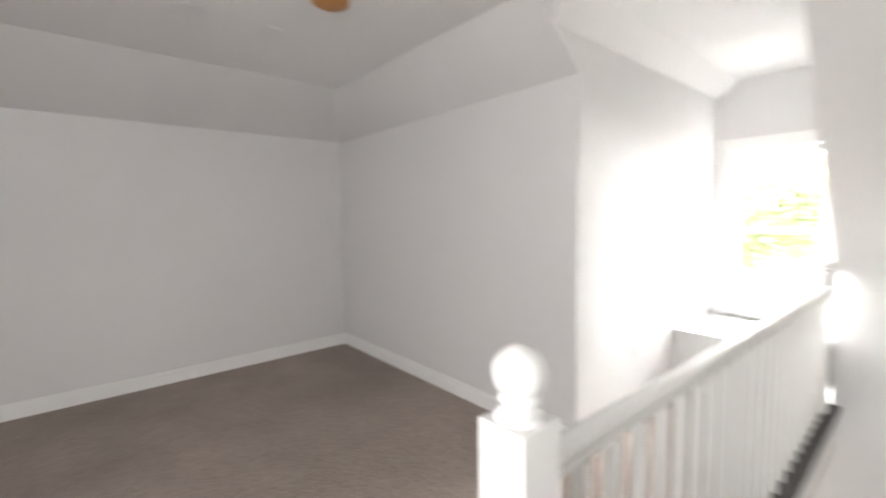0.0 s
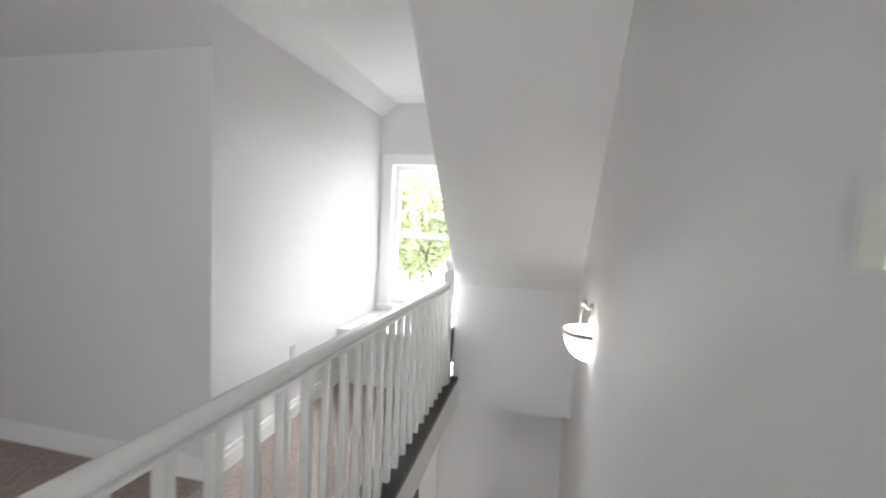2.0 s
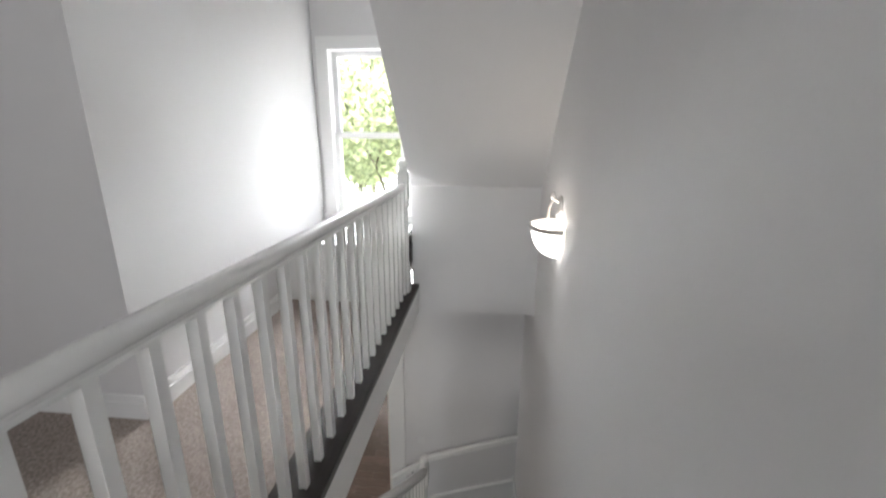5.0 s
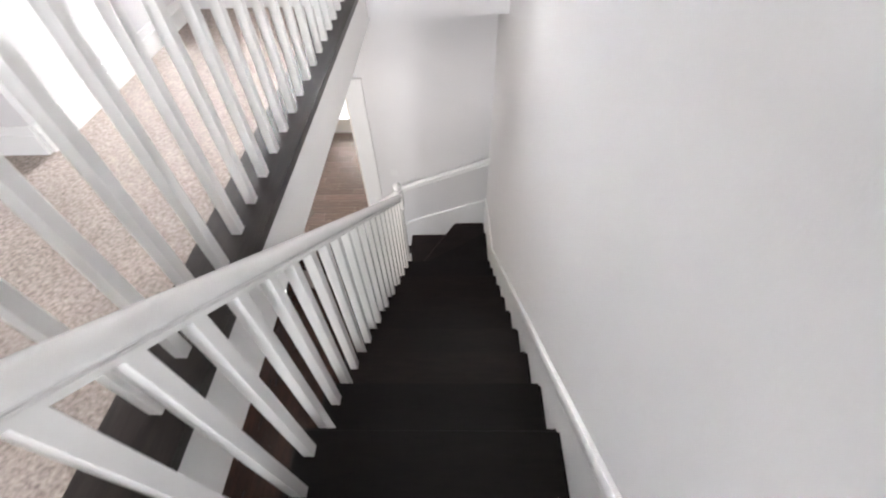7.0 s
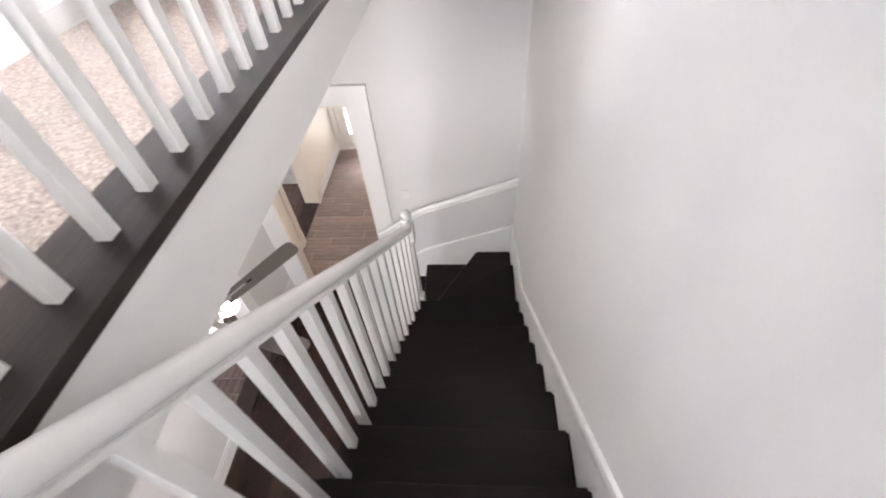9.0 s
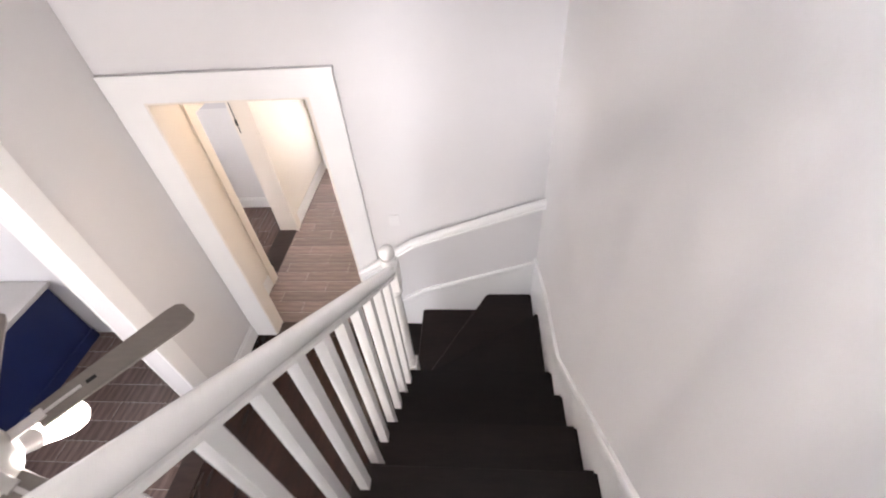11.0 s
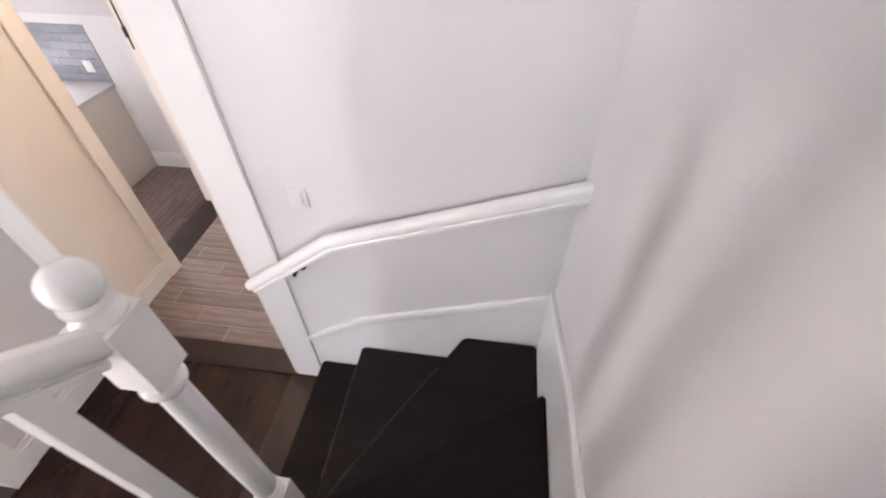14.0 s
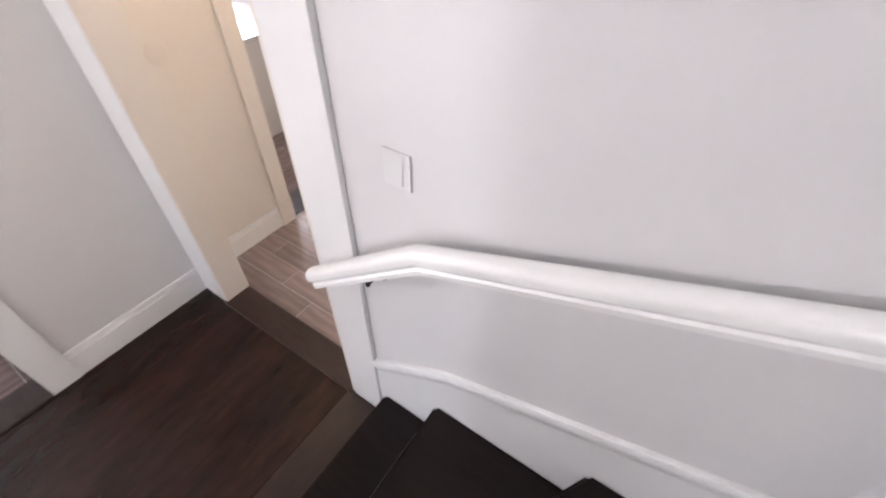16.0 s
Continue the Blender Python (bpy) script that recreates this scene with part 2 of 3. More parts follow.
wall_x("wall_lounge", -2.46, -2.335, -6.4, -0.003, 0, CEIL1 - 0.003, [(-1.52, -0.76, 0, 2.11)], WALL, "off-white painted partition with a cased opening")
# closing wall out of view; its opening is there for the lounge lamp
wall_y("wall_lounge_back", -6.5, -6.4, -7.0, -0.003, 0, CEIL1 - 0.003, [(-2.0, -1.0, 0.85, 2.15)], WALL, "unseen off-white lounge back wall with an opening added for the fill lamp")
# unseen outer wall; opening placed to suit the dining lamp
wall_x("wall_dining", -7.1, -7.0, -6.5, 2.7, 0, CEIL1 - 0.003, [(-4.1, -2.7, 0.9, 2.1)], WALL, "unseen off-white outer wall with an opening added for the fill lamp")
wall_x("wall_hall", -2.585, -2.4, 0.103, 2.597, 0, 2.497, [(0.66, 1.36, 0, 1.735)], CREAM, "warm cream painted hall wall with an opening to the kitchen")
wall_x("wall_hall_side", -1.12, -1.0, 0.103, 2.597, 0, 2.497, [], CREAM, "warm cream painted hall wall")
wall_y("wall_hall_end", 2.6, 2.7, -2.585, -1.0, 0, 2.497, [(-2.33, -1.45, 0, 2.06)], CREAM, "cream painted wall with the outer door")
wall_y("wall_kitchen", 1.8, 1.9, -7.0, -2.588, 0, 2.497, [(-4.9, -3.9, 0.9, 1.75)], WALL, "white painted kitchen wall with a window")
setting("ceiling_hall", boxes((-7.0, -1.0, 0.1, 2.7, 2.5, 2.6)), CEIL, "white painted lower ceiling over hall and kitchen", "ceiling")

# loft floor with the stairwell cut out of it
setting("ceiling_lounge", boxes((-7.0, -0.86, -6.5, 0.1, CEIL1, CEIL1 + 0.05), (-0.86, 0, -6.5, TOP_Y - 0.03, CEIL1, CEIL1 + 0.05)), CEIL,
        "white painted ceiling of the lower rooms", "ceiling")
setting("floor_loft", boxes((-4.3, -0.99, -7.4, -0.2, CEIL1 + 0.054, FLOOR2), (-0.99, 0, -7.4, TOP_Y - 0.12, CEIL1 + 0.054, FLOOR2)), CARPET,
        "beige cut-pile carpet of the loft room", "carpet")
setting("soffit", boxes((-0.86, 0.02, KNEE + 0.05, 0.05, KNEE_FOOT, KNEE_FOOT + 0.08)), CEIL, "white painted soffit over the turn of the stairs", "ceiling")

# ---------------------------------------------------------------- shell: loft
wall_y("wall_knee", KNEE, KNEE + 0.1, -0.879, 0.02, KNEE_FOOT, KNEE_TOP + 0.1, [], WALL, "off-white knee wall above the stairs")
wall_y("wall_loft", WALL_Y, WALL_Y + 0.12, WEST - 0.1, DORM_L - 0.12, FLOOR2, 5.2, [], WALL, "off-white painted low loft wall")
wall_x("dormer_cheek", DORM_L - 0.12, DORM_L, WALL_Y, DORM_Y, FLOOR2, 5.3, [], WALL, "off-white painted side wall of the dormer")
wall_x("dormer_cheek_far", DORM_R, DORM_R + 0.1, KNEE + 0.102, DORM_Y, FLOOR2, 5.3, [], WALL, "off-white painted side wall of the dormer")
WIN = (-1.535, -0.985, 3.6, 4.79)
wall_y("wall_dormer", DORM_Y, DORM_Y + 0.2, DORM_L - 0.12, DORM_R + 0.1, FLOOR2, 5.3, [WIN], WALL, "white painted dormer wall with a sash window")
wall_x("wall_west", WEST - 0.1, WEST, -7.4, WALL_Y - 0.003, FLOOR2, 5.12, [], WALL, "off-white painted loft wall")
# unseen wall, set forward with an opening to hold the loft lamp
wall_y("wall_loft_back", -5.7, -5.6, WEST - 0.1, 0.12, FLOOR2, 5.42, [(-0.74, -0.06, 3.75, 4.85)], WALL, "unseen off-white loft back wall with an opening added for the fill lamp")
SL = (CEIL2 - KNEE_TOP) / 0.98
slope = bmesh.new()
prism(slope, [(KNEE, KNEE_TOP), (KNEE - SL, CEIL2), (KNEE - SL, CEIL2 + 0.12), (KNEE + 0.12, KNEE_TOP)], "x", DORM_R, 0.02)
setting("ceiling_slope_stair", slope, WALL, "off-white sloped ceiling over the stairs", "ceiling")
slope = bmesh.new()
prism(slope, [(WALL_Y, WALL_TOP), (-2.55, CEIL2 + 0.005), (-2.55, CEIL2 + 0.05), (WALL_Y, CEIL2 + 0.05)], "x", WEST - 0.1, DORM_L)
setting("ceiling_slope_loft", slope, WALL, "off-white sloped ceiling above the low wall", "ceiling")
slope = bmesh.new()
prism(slope, [(WEST, 5.02), (-3.48, CEIL2), (-3.48, CEIL2 + 0.1), (WEST, 5.14)], "y", -7.4, WALL_Y - 0.003)
setting("ceiling_slope_west", slope, WALL, "off-white sloped ceiling along the loft wall", "ceiling")
chamfer = bmesh.new()
prism(chamfer, [(DORM_L, 5.19), (DORM_L + 0.13, CEIL2), (DORM_L, CEIL2)], "y", -2.43, DORM_Y + 0.02)
setting("ceiling_dormer_cove", chamfer, WALL, "white angled cove along the dormer ceiling", "ceiling")
setting("ceiling_loft", boxes((WEST - 0.1, 0, -7.4, KNEE - SL, CEIL2, CEIL2 + 0.1), (DORM_L - 0.1, DORM_R + 0.1, KNEE - SL, 0, CEIL2, CEIL2 + 0.1)), CEIL,
        "off-white flat loft ceiling", "ceiling")

# ---------------------------------------------------------------- staircase
stairs = thing("staircase", (-0.42, -2.0, 0), "dark-stained oak stairs turning on winders at the foot", "staircase")
SX0 = -0.835                      # open side of the stairs
T = 0.028                         # tread thickness
NEWEL = (-0.785, -0.805)


def tread_mesh(outline, top):
    bm = bmesh.new()
    prism(bm, outline, "z", top - T, top)
    return soften(bm, 0.01, 3)


for k in range(5, 17):            # straight flight
    y = NOSE5 - (k - 5) * G
    child("tread", tread_mesh([(SX0, y), (-0.014, y), (-0.014, y - G - 0.02), (SX0, y - G - 0.02)], k * R), DARK, stairs, smooth=True)
    child("riser", boxes((SX0 + 0.01, -0.014, y - 0.04, y - 0.025, (k - 1) * R, k * R - T)), DARK, stairs)
child("riser", boxes((SX0 + 0.01, -0.014, TOP_Y - 0.04, TOP_Y - 0.025, 16 * R, 17 * R - T)), DARK, stairs)
# winders: the nosings meet at the newel
A4 = (-0.014, -0.33)
C3 = (-0.335, -0.014)
IN = (-0.80, -0.84)
child("tread", tread_mesh([(SX0, -0.84), IN, A4, (-0.014, NOSE5 - 0.02), (SX0, NOSE5 - 0.02)], 4 * R), DARK, stairs, smooth=True)
child("tread", tread_mesh([(-0.81, -0.83), C3, (-0.014, -0.014), (-0.014, -0.36), (-0.79, -0.87)], 3 * R), DARK, stairs, smooth=True)
child("tread", tread_mesh([(-0.83, -0.86), (-0.83, -0.014), (-0.30, -0.014), (-0.78, -0.86)], 2 * R), DARK, stairs, smooth=True)
child("tread", tread_mesh([(-1.07, -0.86), (-1.07, -0.014), (-0.80, -0.014), (-0.80, -0.86)], R), DARK, stairs, smooth=True)


def riser_line(p, q, z0, z1, back=0.025, t=0.014):
    a, b = Vector((*p, 0)), Vector((*q, 0))
    d = (b - a).normalized()
    n = Vector((-d.y, d.x, 0))
    if n.dot(Vector((0.5, -1.0, 0))) < 0:
        n = -n
    bm = bmesh.new()
    prism(bm, [((a + n * o + d * s).x, (a + n * o + d * s).y) for o, s in ((back, 0), (back, (b - a).length), (back + t, (b - a).length), (back + t, 0))], "z", z0, z1)
    return bm


child("riser", riser_line(IN, A4, 3 * R, 4 * R - T), DARK, stairs)
child("riser", riser_line((-0.80, -0.83), C3, 2 * R, 3 * R - T), DARK, stairs)
child("riser", boxes((-0.82, -0.806, -0.86, -0.014, R, 2 * R - T)), DARK, stairs)
child("riser", boxes((-1.05, -1.036, -0.86, -0.014, 0, R - T)), LAMIN, stairs)
child("riser", boxes((SX0 + 0.01, -0.014, NOSE5 - 0.04, NOSE5 - 0.025, 4 * R, 5 * R - T)), DARK, stairs)
WORN = material("worn_nosing_edge", (0.05, 0.043, 0.04), 0.5, grain=0.9, scale=30)


def worn_edge(p, q, z, a=0.0, b=1.0):
    p, q = Vector((*p, z)), Vector((*q, z))
    child("worn_edge", sweep(bmesh.new(), [(-0.0012, -0.002), (0.0012, -0.002), (0.0012, 0.0008), (-0.0012, 0.0008)], [p.lerp(q, a), p.lerp(q, b)]), WORN, stairs, "pale worn line along the nosing")


worn_edge((-0.804, -0.824), (-0.339, -0.02), 3 * R, 0.2, 0.8)
worn_edge((-0.828, -0.8), (-0.828, -0.05), 2 * R, 0.25, 0.9)
# closed side under the flight
side = bmesh.new()
prism(side, [(-0.90, 0.0), (-0.90, 4 * R - 0.02), (TOP_Y - 0.02, 16 * R - 0.06), (TOP_Y - 0.02, 0.0)], "x", SX0 + 0.012, SX0 + 0.05)
child("side_panel", side, TRIM, stairs, "white painted side panel under the stairs")

# ---------------------------------------------------------------- skirting along the stairs
skirt = thing("stair_skirting", (-0.01, -2.0, 1.5), "white stepped skirting board with moulded cap along the stairs", "skirting board")
lift = 0.151


def flight_cap(y):
    return 5 * R + (NOSE5 - y) * R / G + lift


bm = bmesh.new()
out = [(TOP_Y, flight_cap(TOP_Y)), (-0.9, flight_cap(-0.9)), (-0.45, 1.045), (0.05, 0.865), (0.05, 2.4 * R)]
out += [(-0.4, 2.4 * R), (TOP_Y, 15.4 * R)]
prism(bm, out, "x", -0.013, -0.002)
child("board", bm, TRIM, skirt)
cap = [(-0.0075, -0.032), (-0.0075, -0.022), (-0.0105, -0.017), (-0.0105, 0.011), (-0.007, 0.0175), (0.007, 0.0175), (0.0105, 0.011), (0.0105, -0.017), (0.0075, -0.022), (0.0075, -0.032)]
child("cap", sweep(bmesh.new(), cap, [(-0.009, TOP_Y, flight_cap(TOP_Y)), (-0.009, -0.9, flight_cap(-0.9)), (-0.009, -0.45, 1.045), (-0.009, -0.005, 0.89)]), TRIM, skirt, "moulded cap", True)
bm = bmesh.new()
prism(bm, [(-0.015, 0.87), (-0.8, 0.585), (-1.09, 0.38), (-1.09, 0.03), (-0.9, 0.03), (-0.015, 2.4 * R)], "y", -0.013, -0.002)
child("board", bm, TRIM, skirt)
child("cap", sweep(bmesh.new(), cap, [(-1.10, -0.009, 0.38), (-0.8, -0.009, 0.585), (-0.012, -0.009, 0.87)]), TRIM, skirt, "moulded cap", True)

# ---------------------------------------------------------------- wall handrail on the end wall
hr = thing("wall_handrail", (-0.6, -0.06, 1.2), "white painted wooden handrail on the end wall", "handrail")
half = [(0.021, -0.028), (0.021, -0.0165), (0.0165, -0.012), (0.0185, -0.005), (0.0245, 0.0), (0.025, 0.012), (0.021, 0.022), (0.012, 0.0285)]
sec = half + [(0.0, 0.03)] + [(-u, v) for u, v in half[::-1]]
child("rail", sweep(bmesh.new(), sec, [(-1.215, -0.075, 0.835), (-0.83, -0.075, 1.133), (0.01, -0.075, 1.45)]), RAILP, hr, smooth=True)
for x, z in ((-1.02, 0.95),):
    b = lathe(bmesh.new(), [(0.03, 0), (0.03, 0.006), (0.009, 0.01), (0.009, 0.055)], 16, pose(x, -0.001, z - 0.035, 90, 0, 0))
    lathe(b, [(0.007, 0), (0.007, 0.05)], 10, pose(x, -0.055, z - 0.045, 0, 0, 0))
    child("bracket", b, BLACK, hr, "small black metal bracket", True)

# ---------------------------------------------------------------- railings
def newel_parts(parent, base, block_z, block_h, w=0.09):
    """A square post that is turned below its block, with a ball finial. base: (x, y, z)."""
    x, y, z = base
    h = w / 2
    b = h * 1.1
    child("newel_base", soften(boxes((x - b, x + b, y - b, y + b, z, z + 0.17)), 0.005), RAILP, parent, smooth=True)
    zb = block_z
    z0 = z + 0.17
    L = zb - z0
    prof = [(0.034, 0), (0.0355, 0.004), (0.0355, 0.012), (0.03, 0.018), (0.028, 0.024), (0.0325, 0.03), (0.034, 0.036), (0.0325, 0.042), (0.028, 0.047),
            (0.0305, 0.056), (0.0305, L * 0.3), (0.029, L * 0.6), (0.0265, L - 0.07), (0.0255, L - 0.05), (0.032, L - 0.045), (0.0365, L - 0.036),
            (0.0375, L - 0.028), (0.0365, L - 0.02), (0.031, L - 0.012), (0.031, L)]
    child("newel_shaft", lathe(bmesh.new(), prof, 24, pose(x, y, z0)), RAILP, parent, smooth=True)
    child("newel_block", soften(boxes((x - h, x + h, y - h, y + h, zb, zb + block_h)), 0.01, 1), RAILP, parent, smooth=True)
    ball = [(0.034, 0), (0.036, 0.008), (0.028, 0.016), (0.024, 0.024), (0.034, 0.03), (0.034, 0.036)]
    rb = 0.035
    for i in range(1, 14):
        a = -1.1 + (math.pi / 2 + 1.1) * i / 13
        ball.append((max(0.001, rb * math.cos(a)), 0.036 + rb * 0.85 + rb * math.sin(a)))
    child("ball_finial", lathe(bmesh.new(), ball, 24, pose(x, y, zb + block_h)), RAILP, parent, "turned ball finial", True)


rail_half = [(0.018, -0.0415), (0.018, -0.034), (0.0172, -0.031), (0.0128, -0.029), (0.0128, -0.0255), (0.0195, -0.021), (0.0236, -0.013), (0.0242, -0.003), (0.0215, 0.007), (0.0165, 0.0135), (0.009, 0.0172)]
rail_sec = rail_half + [(0.0, 0.0182)] + [(-u, v) for u, v in rail_half[::-1]]
BW = 0.016                        # half width of a stair baluster
GW = 0.0128                       # half width of a loft baluster

guard = thing("loft_railing", (-0.905, -2.2, FLOOR2), "white painted guard railing with square balusters on a dark edge board", "railing")
RX = -0.899
N0 = (-0.842, -3.641)
guard_sec = [(u, v * 0.84) for u, v in rail_sec]


def guard_z(y):
    """The guard rail has settled a little towards the dormer."""
    return 3.962 - (y + 3.62) * 0.0245


child("handrail", sweep(bmesh.new(), guard_sec, [(RX, -3.62, guard_z(-3.62)), (RX - 0.006, -0.81, guard_z(-0.81))]), RAILP, guard, smooth=True)
EDGE_TOP = FLOOR2 + 0.016
y = -0.8575
while y > -3.56:
    child("baluster", soften(boxes((RX - GW, RX + GW, y - GW, y + GW, EDGE_TOP, guard_z(y) - 0.026)), 0.003, 2), RAILP, guard, smooth=True)
    y -= 0.1155
newel_parts(guard, (RX - 0.007, -0.795, EDGE_TOP), 3.8, 0.17, 0.066)
bm = soften(boxes((N0[0] - 0.037, N0[0] + 0.037, N0[1] - 0.037, N0[1] + 0.037, FLOOR2 - 0.2, 4.092)), 0.005)
child("newel_post", bm, RAILP, guard, smooth=True)
ball = [(0.033, 0), (0.033, 0.008), (0.024, 0.014), (0.021, 0.02), (0.028, 0.025), (0.028, 0.03)]
for i in range(1, 14):
    a = -1.0 + (math.pi / 2 + 1.0) * i / 13
    ball.append((max(0.001, 0.036 * math.cos(a)), 0.03 + 0.031 + 0.036 * math.sin(a)))
child("ball_finial", lathe(bmesh.new(), ball, 28, pose(N0[0], N0[1], 4.092)), RAILP, guard, "turned ball finial", True)

setting("edge_board", soften(boxes((-0.995, -0.832, TOP_Y - 0.12, KNEE - 0.004, FLOOR2 - 0.012, EDGE_TOP)), 0.006), EDGE, "dark-stained oak edge board of the stairwell", "edge board", True)
setting("landing_nosing", soften(boxes((-0.828, -0.014, TOP_Y - 0.12, TOP_Y, FLOOR2 - 0.012, EDGE_TOP)), 0.006), EDGE, "dark-stained oak nosing at the head of the stairs", "nosing", True)
setting("fascia", boxes((-0.857, -0.842, TOP_Y - 0.02, KNEE + 0.1, CEIL1 - 0.01, FLOOR2 - 0.014)), TRIM, "white painted fascia board round the stairwell", "fascia")
setting("fascia_trim", soften(boxes((-0.8415, -0.837, TOP_Y - 0.02, KNEE - 0.004, FLOOR2 - 0.1, FLOOR2 - 0.014)), 0.0015), TRIM, "white painted upper fascia strip", "trim")

stair_rail = thing("stair_railing", (-0.79, -2.2, 1.5), "white painted sloping stair railing with square balusters", "railing")
LX = -0.778


def rail_z(y):
    return 1.828 + (-1.005 - y) * 0.8015


child("handrail", sweep(bmesh.new(), rail_sec, [(LX, -3.60, rail_z(-3.60)), (LX, -0.83, rail_z(-0.83))]), RAILP, stair_rail, smooth=True)
for k in range(5, 17):
    for f in (0.071, 0.071 + 0.1132):
        y = NOSE5 - (k - 5) * G - f
        bm = boxes((LX - BW, LX + BW, y - BW, y + BW, k * R, rail_z(y) - 0.035))
        for v in bm.verts:
            if v.co.z > k * R + 0.1:
                v.co.z -= (v.co.y - y) * 0.8015
        child("baluster", soften(bm, 0.003, 2), RAILP, stair_rail, smooth=True)
newel_parts(stair_rail, (NEWEL[0], NEWEL[1], 4 * R), 1.553, 0.15, 0.071)

# ---------------------------------------------------------------- floors below
setting("floor_slab", boxes((-7.1, 0, -6.5, 2.7, -0.2, -0.014)), GROUT, "grey grout bed under the floors", "floor")


setting("floor_underlay", boxes((-2.34, 0, -6.4, 0, -0.0135, -0.008)), BLACK, "black underlay beneath the laminate", "floor")


def plank_floor(name, x0, x1, y0, y1, width, length, along, mat, label, gap=0.003, top=0.0, thick=0.0075, keep=None):
    """Planks in running bond; every plank is an object on one of a few shared meshes."""
    ob = thing(name, (x0, y0, top), label, "floor")
    ob["kind"] = "structure"
    shared = {}
    a0, a1, b0, b1 = (x0, x1, y0, y1) if along == "x" else (y0, y1, x0, x1)
    i, b = 0, b0
    while b < b1 - 0.01:
        w = min(width, b1 - b)
        a = a0 - length * ((i * 0.37) % 1.0)
        while a < a1 - 0.01:
            s, e = max(a, a0), min(a + length, a1)
            if e - s > 0.02:
                key = (round(e - s, 3), round(w, 3))
                if key not in shared:
                    L, W = key[0] - gap, key[1] - gap
                    dx, dy = (L, W) if along == "x" else (W, L)
                    shared[key] = mesh_of("plank", soften(boxes((0, dx, 0, dy, -thick, 0)), 0.0015, 1), mat)
                px, py = (s, b) if along == "x" else (b, s)
                share("plank", shared[key], ob, Matrix.Translation((px - x0, py - y0, 0)))
            a += length
        b += width
        i += 1
    return ob

plank_floor("floor_lounge", -2.33, -0.0, -6.4, -0.012, 0.13, 1.25, "y", LAMIN, "dark red-brown wood laminate floor", 0.0008)
plank_floor("floor_hall", -2.4, -1.12, 0.105, 2.6, 0.125, 0.62, "x", TILE, "grey-brown wood-look plank tile floor with pale joints", 0.004)
plank_floor("floor_kitchen", -6.9, -2.5, 0.105, 1.8, 0.15, 0.62, "y", TILE2, "brown wood-look plank tile floor of the kitchen", 0.003)
plank_floor("floor_dining", -6.9, -2.42, -4.4, 0.0, 0.15, 0.9, "x", TILE2, "brown wood-look plank tile floor", 0.003)
FOOT = material("warm_brown_board", (0.025, 0.0122, 0.0085), 0.3, grain=0.6, scale=8, stretch=(5, 1, 5), bump=0.06, bump_scale=20, blotch=0.4, spec=0.4)
BOARD = material("dark_red_brown_board", (0.034, 0.0205, 0.0175), 0.32, grain=0.7, scale=8, stretch=(1, 5, 5), bump=0.08, bump_scale=20, blotch=0.4, spec=0.3)
for nm, r in (("grout_hall", (-2.4, -1.12, 0.105, 2.6)), ("grout_kitchen", (-6.9, -2.6, 0.105, 1.8)), ("grout_dining", (-6.9, -2.47, -4.4, 0.0))):
    setting(nm, boxes((*r, -0.0065, -0.0012)), GROUT, "pale grey grout between the tiles", "grout")
setting("threshold", soften(boxes((DOOR[0], DOOR[1], -0.03, 0.112, -0.01, 0.012)), 0.006), BOARD, "dark wood threshold in the doorway", "threshold", True)
setting("threshold_kitchen", soften(boxes((-2.6, -2.4, 0.66, 1.36, -0.01, 0.008)), 0.004), BOARD, "dark wood threshold of the kitchen opening", "threshold", True)
setting("threshold_dining", soften(boxes((-2.47, -2.31, -1.52, -0.76, -0.01, 0.012)), 0.006), BOARD, "dark wood threshold of the side opening", "threshold", True)

setting("stair_foot_board", soften(boxes((-1.282, -1.052, -0.86, -0.022, -0.002, 0.0065)), 0.004), FOOT, "brown wood board laid along the foot of the stairs", "floor board", True)

# ---------------------------------------------------------------- door casings and skirting below
def casing(name, axis, face, out, a, b, top, w, label, head=0.15, foot=0.0, left=None, paint=TRIM, plinth=0.0):
    """Flat boards round an opening from a to b. axis x: the opening lies in a wall along y at x = face; out: +1 or -1."""
    ob = tagged(new(name), label, "door casing", kind="structure")

    def piece(nm, u0, u1, z0, z1, t=0.0):
        g0, g1 = sorted((face + out * 0.001, face + out * (0.018 + t)))
        r = (u0, u1, g0, g1, z0, z1) if axis == "y" else (g0, g1, u0, u1, z0, z1)
        part(nm, soften(boxes(r), 0.003), paint, ob, smooth=True)
    piece("jamb_board", a - (left or w), a, foot, top)
    piece("jamb_board", b, b + w, foot, top)
    piece("head_board", a - (left or w), b + w, top, top + head, 0.004)
    if plinth:
        for u0, u1 in ((a - (left or w), a), (b, b + w)):
            piece("plinth_block", u0 - 0.004, u1 + 0.002, foot, plinth, 0.006)
    piece("cap_strip", a - (left or w) - (0 if left else 0.004), b + w + 0.006, top + head, top + head + 0.016, 0.007)
    return ob


casing("casing_stair_door", "y", 0, -1, DOOR[0], DOOR[1], 2.11, 0.15, "white painted flat casing round the hall doorway", head=0.13, left=0.18)
casing("casing_stair_door_back", "y", 0.1, 1, DOOR[0], DOOR[1], 2.11, 0.12, "white painted flat casing round the hall doorway", head=0.12)
casing("casing_dining", "x", -2.335, 1, -1.52, -0.76, 2.11, 0.12, "white painted flat casing round the side opening", head=0.13)
casing("casing_dining_back", "x", -2.46, -1, -1.52, -0.76, 2.11, 0.12, "white painted flat casing round the side opening", head=0.13)
casing("casing_kitchen", "x", -2.4, 1, 0.66, 1.36, 1.735, 0.09, "cream painted casing round the kitchen opening", head=0.1, paint=CREAM, plinth=0.17)
